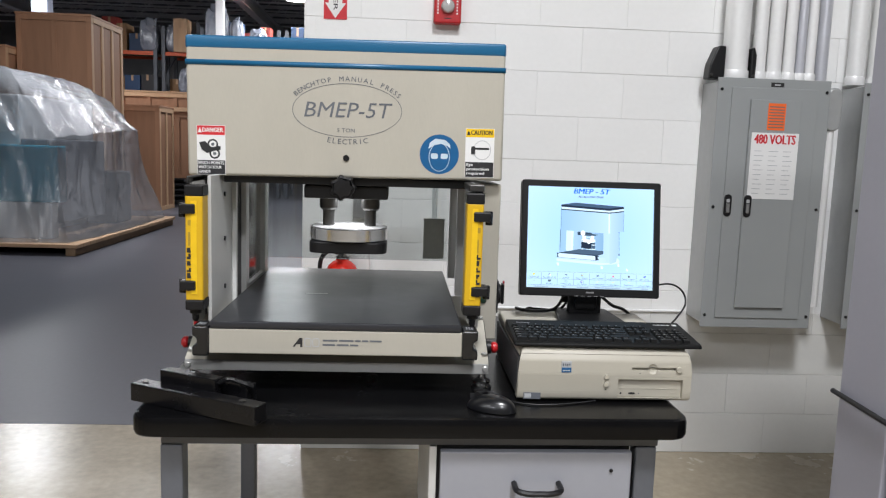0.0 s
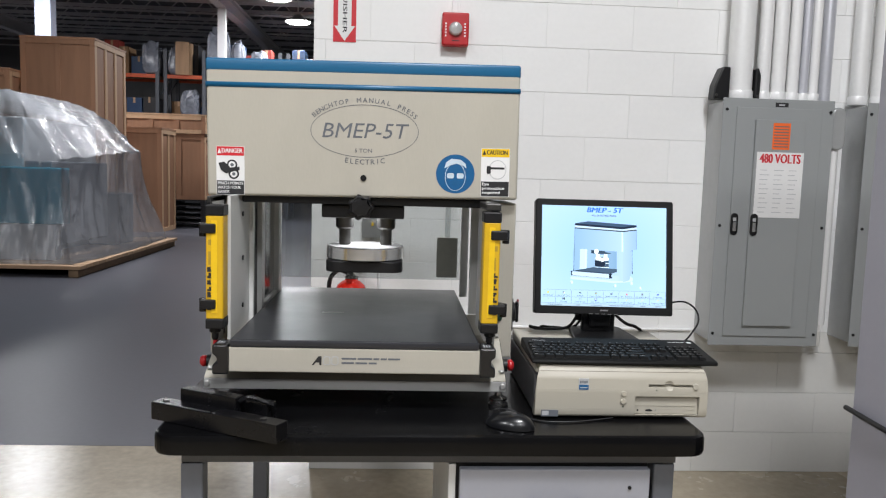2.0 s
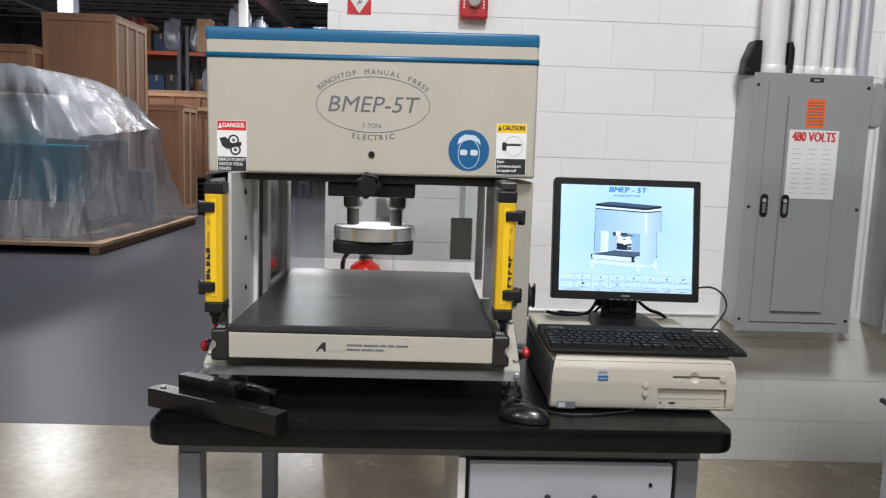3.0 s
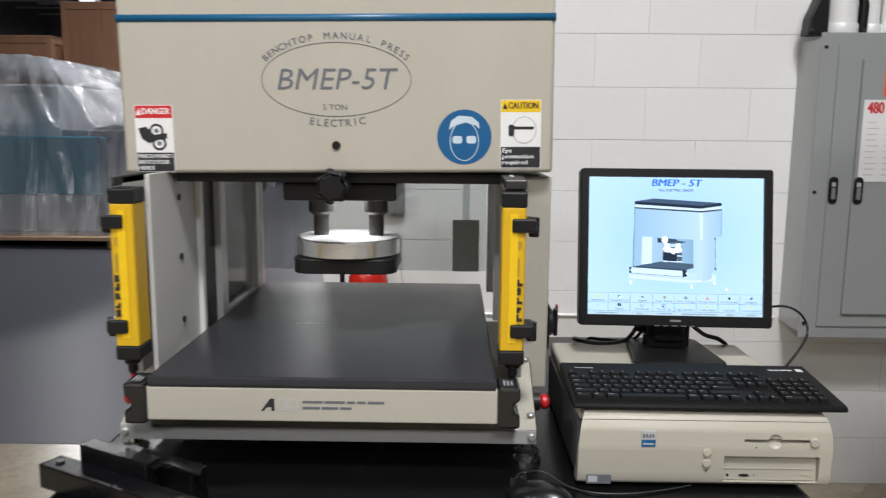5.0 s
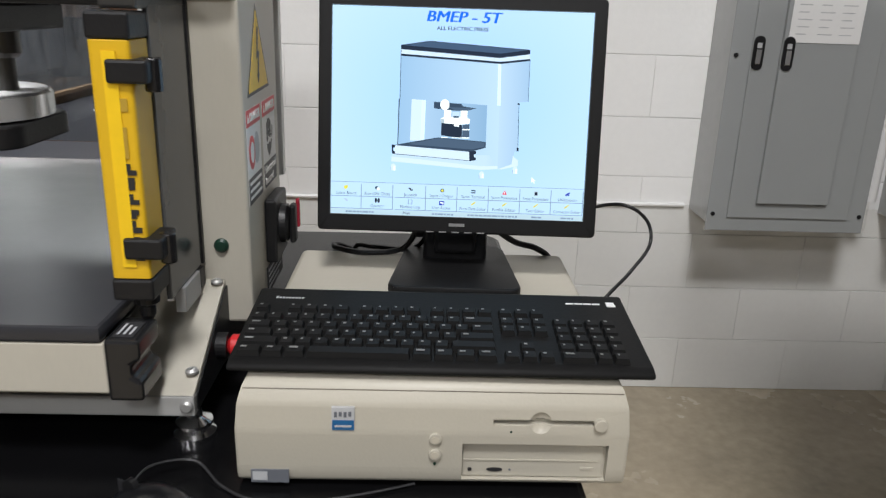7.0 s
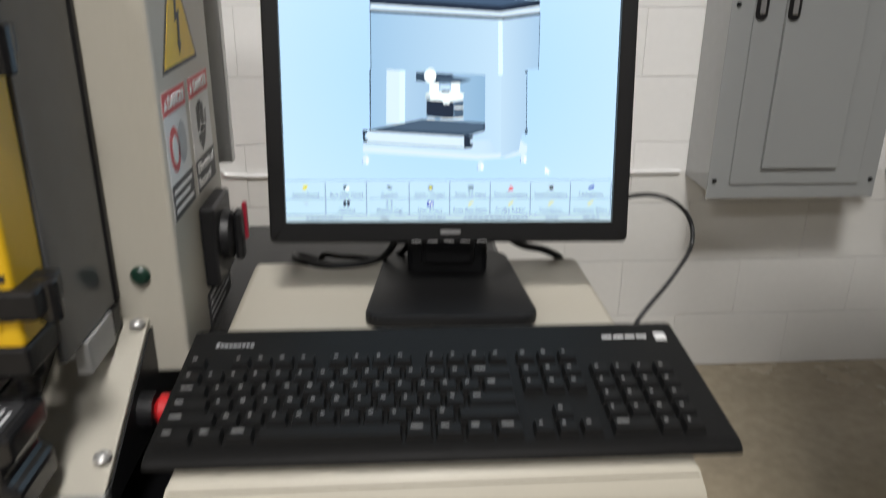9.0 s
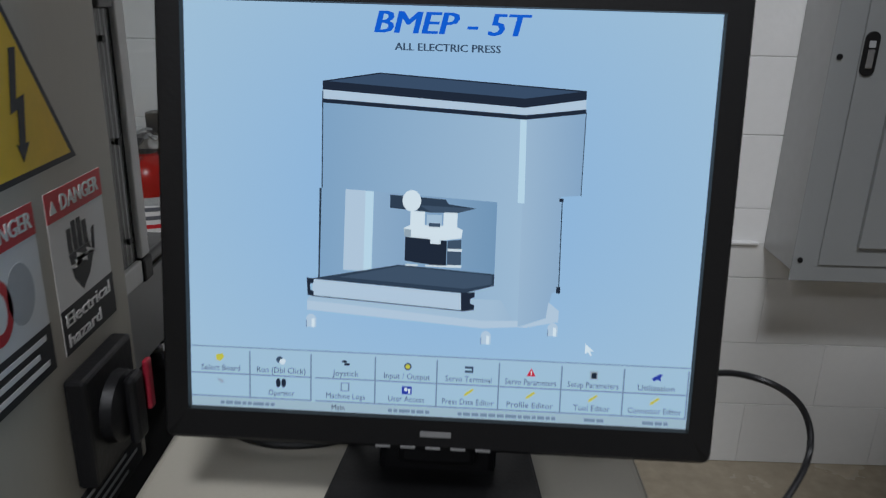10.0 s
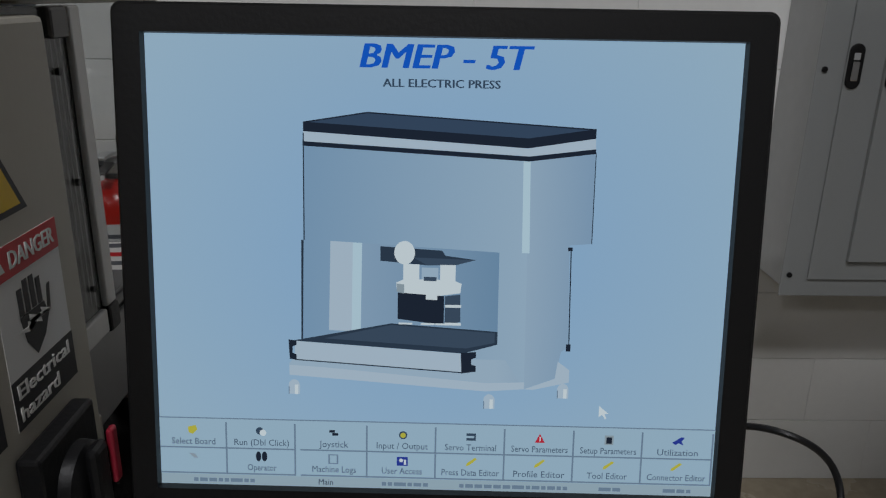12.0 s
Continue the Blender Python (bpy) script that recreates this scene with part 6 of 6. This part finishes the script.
M["carton"] = mat("brown_carton", (0.32, 0.19, 0.10), 0.75, grain=20, vary=0.08, stains=0.1, rand=0.2)
M["tote_blue"] = mat("dull_blue_tote", (0.03, 0.07, 0.16), 0.5)
M["tote_red"] = mat("dull_red_tote", (0.30, 0.04, 0.03), 0.5)
M["tote_dark"] = mat("dark_tote", (0.03, 0.03, 0.035), 0.5)
M["tote_grey"] = mat("grey_goods", (0.20, 0.22, 0.24), 0.5)
for a, b in RACKS:
    for z in (2.712, 3.872):
        x = a + 0.12
        while x < b - 0.35:
            w = rnd.uniform(0.18, 0.42)
            if x + w > b - 0.15:
                break
            h = rnd.uniform(0.45, 0.98)
            k = rnd.choice(("carton", "tote_blue", "tote_red", "tote_dark", "tote_grey", "tote_dark"))
            what = {"carton": "brown carton on a rack shelf", "tote_blue": "dull blue bin on a rack shelf", "tote_red": "dull red bin on a rack shelf", "tote_dark": "dark bin on a rack shelf", "tote_grey": "grey wrapped goods on a rack shelf"}[k]
            stored_box(x + w / 2, 22.25 + rnd.uniform(-0.1, 0.1), z, w, rnd.uniform(0.4, 0.7), h, M[k], what, "carton" if k == "carton" else "storage_bin")
            x += w + rnd.uniform(0.01, 0.06)


def wrapped_goods(x, y, z, w, d, h, seed):
    """A pallet load under stretch film: a lumpy body with a folded top."""
    t = thing("wrapped_goods", (x, y, z), "grey goods under stretch film on a high rack shelf", "goods", "goods on the racks")
    bm = bmesh.new()
    bmesh.ops.create_icosphere(bm, subdivisions=4, radius=1.0)
    for v in bm.verts:
        p = v.co.copy()
        q = Vector([math.copysign(abs(c) ** 0.55, c) for c in p])
        lump = 1 + 0.22 * noise.noise(p * 1.6 + Vector((seed, 0, 0))) + 0.07 * noise.noise(p * 5 + Vector((0, seed, 0)))
        taper = 1 - 0.35 * max(0.0, p.z) * (0.6 + noise.noise(Vector((seed, p.x * 2, p.y * 2))))
        v.co = Vector((x + q.x * w / 2 * lump * taper, y + q.y * d / 2 * lump * taper, z + max(0.0, (q.z * 0.5 + 0.5) * h * lump)))
    part("load", bm, M["wrapped"], t, smooth=True)


for k, (x, z, w, h) in enumerate(((-6.62, 3.872, 0.5, 0.85), (-6.02, 3.872, 0.30, 0.7), (-4.85, 3.872, 0.62, 1.2), (-4.30, 3.872, 0.34, 0.95), (-3.75, 3.872, 0.5, 0.7), (-5.6, 2.712, 0.5, 0.75), (-4.6, 2.712, 0.5, 0.8))):
    wrapped_goods(x, 21.72, z, w, 0.4, h, 3.7 * k)
stored_box(-5.78, 21.72, 3.872, 0.36, 0.4, 0.88, M["wood_light"], "pale wooden box on a rack shelf", "storage_box")


# ---------------------------------------------------------------- loose things on the bench
def mouse():
    t = thing("mouse", (0.452, 1.833, BENCH), "dark glossy computer mouse with a thin cord on the bench", "mouse", turn=60)
    bm = bmesh.new()
    bmesh.ops.create_uvsphere(bm, u_segments=28, v_segments=16, radius=1.0)
    for v in bm.verts:
        p = v.co
        wide = 0.034 + 0.003 * p.y
        v.co = Vector((0.452 + p.x * wide, 1.833 + p.y * 0.057, BENCH + 0.002 + max(0, p.z) * 0.031 * (1 - 0.18 * p.y)))
    part("shell", bm, M["mouse"], t, smooth=True)
    part("wheel", cyl((0.452, 1.866, BENCH + 0.0255), 0.009, 0.007, "x", 18), M["black"], t)
    part("button_split", box(0.4515, 0.4525, 1.853, 1.885, BENCH + 0.015, BENCH + 0.0285), M["ink"], t)


M["mouse"] = mat("dark_mouse_plastic", (0.006, 0.0065, 0.008), 0.30, vary=0.05, coat=0.3)
mouse()
cord = thing("thin_cable", (0.5, 1.85, BENCH), "thin grey mouse cord lying on the bench", "cable")
part("cord", hose([(0.412, 1.862, BENCH + 0.010), (0.425, 1.895, BENCH + 0.018), (0.465, 1.915, BENCH + 0.012), (0.50, 1.885, BENCH + 0.003), (0.54, 1.862, BENCH + 0.003), (0.60, 1.862, BENCH + 0.003), (0.66, 1.878, BENCH + 0.003), (0.70, 1.893, BENCH + 0.003)], 0.0014, 6), M["ink"], cord, smooth=True)


def bar_tool():
    t = thing("steel_fixture", (-0.18, 1.84, BENCH), "black stepped steel fixture lying across the bench corner", "fixture")
    a = radians(-27)
    m = Matrix.Translation((-0.178, 1.800, 0)) @ Matrix.Rotation(a, 4, "Z")

    def turned(name, bm, mm, label=""):
        bmesh.ops.transform(bm, matrix=m, verts=bm.verts)
        return part(name, bm, mm, t, label)
    turned("long_bar", box(-0.165, 0.165, -0.020, 0.020, BENCH + 0.0005, BENCH + 0.040, 0.002), M["fixture"])
    turned("upper_bar", box(-0.120, 0.030, 0.0205, 0.050, BENCH + 0.0005, BENCH + 0.066, 0.002), M["fixture"])
    turned("rear_bar", box(-0.10, 0.09, 0.0505, 0.085, BENCH + 0.0005, BENCH + 0.052, 0.002), M["fixture"])
    turned("clamp_lever", hose([(0.03, 0.035, BENCH + 0.055), (0.055, 0.04, BENCH + 0.066), (0.085, 0.05, BENCH + 0.058), (0.10, 0.06, BENCH + 0.05)], 0.005), M["fixture"])
    for x in (-0.14, 0.12):
        turned("screw", cyl((x, 0.0, BENCH + 0.041), 0.007, 0.004, seg=14), M["dark_metal"])


M["fixture"] = mat("black_oxide_steel", (0.006, 0.006, 0.007), 0.27, metal=0.0, spec=0.35, vary=0.2, stains=0.3, stain_scale=8)
bar_tool()


def cables():
    z = 0.9875
    c = thing("monitor_cable", (0.99, 2.25, 0.99), "black monitor cable looping behind the case", "cable")
    part("cable", hose([(0.89, 2.262, 1.05), (0.955, 2.262, 1.074), (0.99, 2.24, 1.081), (1.02, 2.236, 1.060), (1.022, 2.22, 1.030), (0.99, 2.19, 1.0), (0.947, 2.16, 0.965), (0.932, 2.15, 0.92), (0.928, 2.16, 0.867)], 0.0025), M["black"], c, smooth=True)
    c = thing("power_cable", (0.65, 2.32, BENCH), "bundle of black cables behind the monitor", "cable")
    part("cable", hose([(0.70, 2.26, 1.045), (0.675, 2.275, 1.0), (0.62, 2.27, 0.993), (0.575, 2.285, 0.995), (0.58, 2.31, 0.99), (0.64, 2.315, 0.96), (0.68, 2.33, 0.90)], 0.0042), M["black"], c, smooth=True)
    part("cable", hose([(0.72, 2.268, 1.04), (0.69, 2.29, 0.995), (0.63, 2.295, 0.994), (0.60, 2.31, 0.985), (0.60, 2.33, 0.90)], 0.0035), M["black"], c, smooth=True)
    part("cable", hose([(0.80, 2.268, 1.04), (0.84, 2.285, 1.01), (0.875, 2.295, 0.997), (0.90, 2.312, 0.97), (0.90, 2.33, 0.90)], 0.0045), M["black"], c, smooth=True)
    part("plug", box(0.692, 0.71, 2.262, 2.28, 1.02, 1.05, 0.003), M["black"], c)
    k = thing("thin_cable", (0.78, 2.09, 0.99), "thin black keyboard cord on the case", "cable")
    part("cord", hose([(0.72, 2.085, 1.004), (0.735, 2.10, 0.993), (0.78, 2.106, 0.990), (0.84, 2.10, 0.990), (0.875, 2.085, 0.993)], 0.0020, 6), M["black"], k, smooth=True)
    f = thing("floor_cable", (0.25, 2.6, 0), "tangled dark cables on the floor under the bench", "cable")
    part("cable", hose([(0.02, 2.35, 0.012), (0.10, 2.55, 0.012), (0.22, 2.40, 0.012), (0.33, 2.45, 0.012), (0.45, 2.60, 0.012)], 0.009), M["black"], f, smooth=True)
    part("cable", hose([(0.05, 2.30, 0.012), (0.16, 2.33, 0.012), (0.30, 2.52, 0.012), (0.42, 2.42, 0.012)], 0.007), M["tote_red"], f, "red-brown cable", smooth=True)


cables()
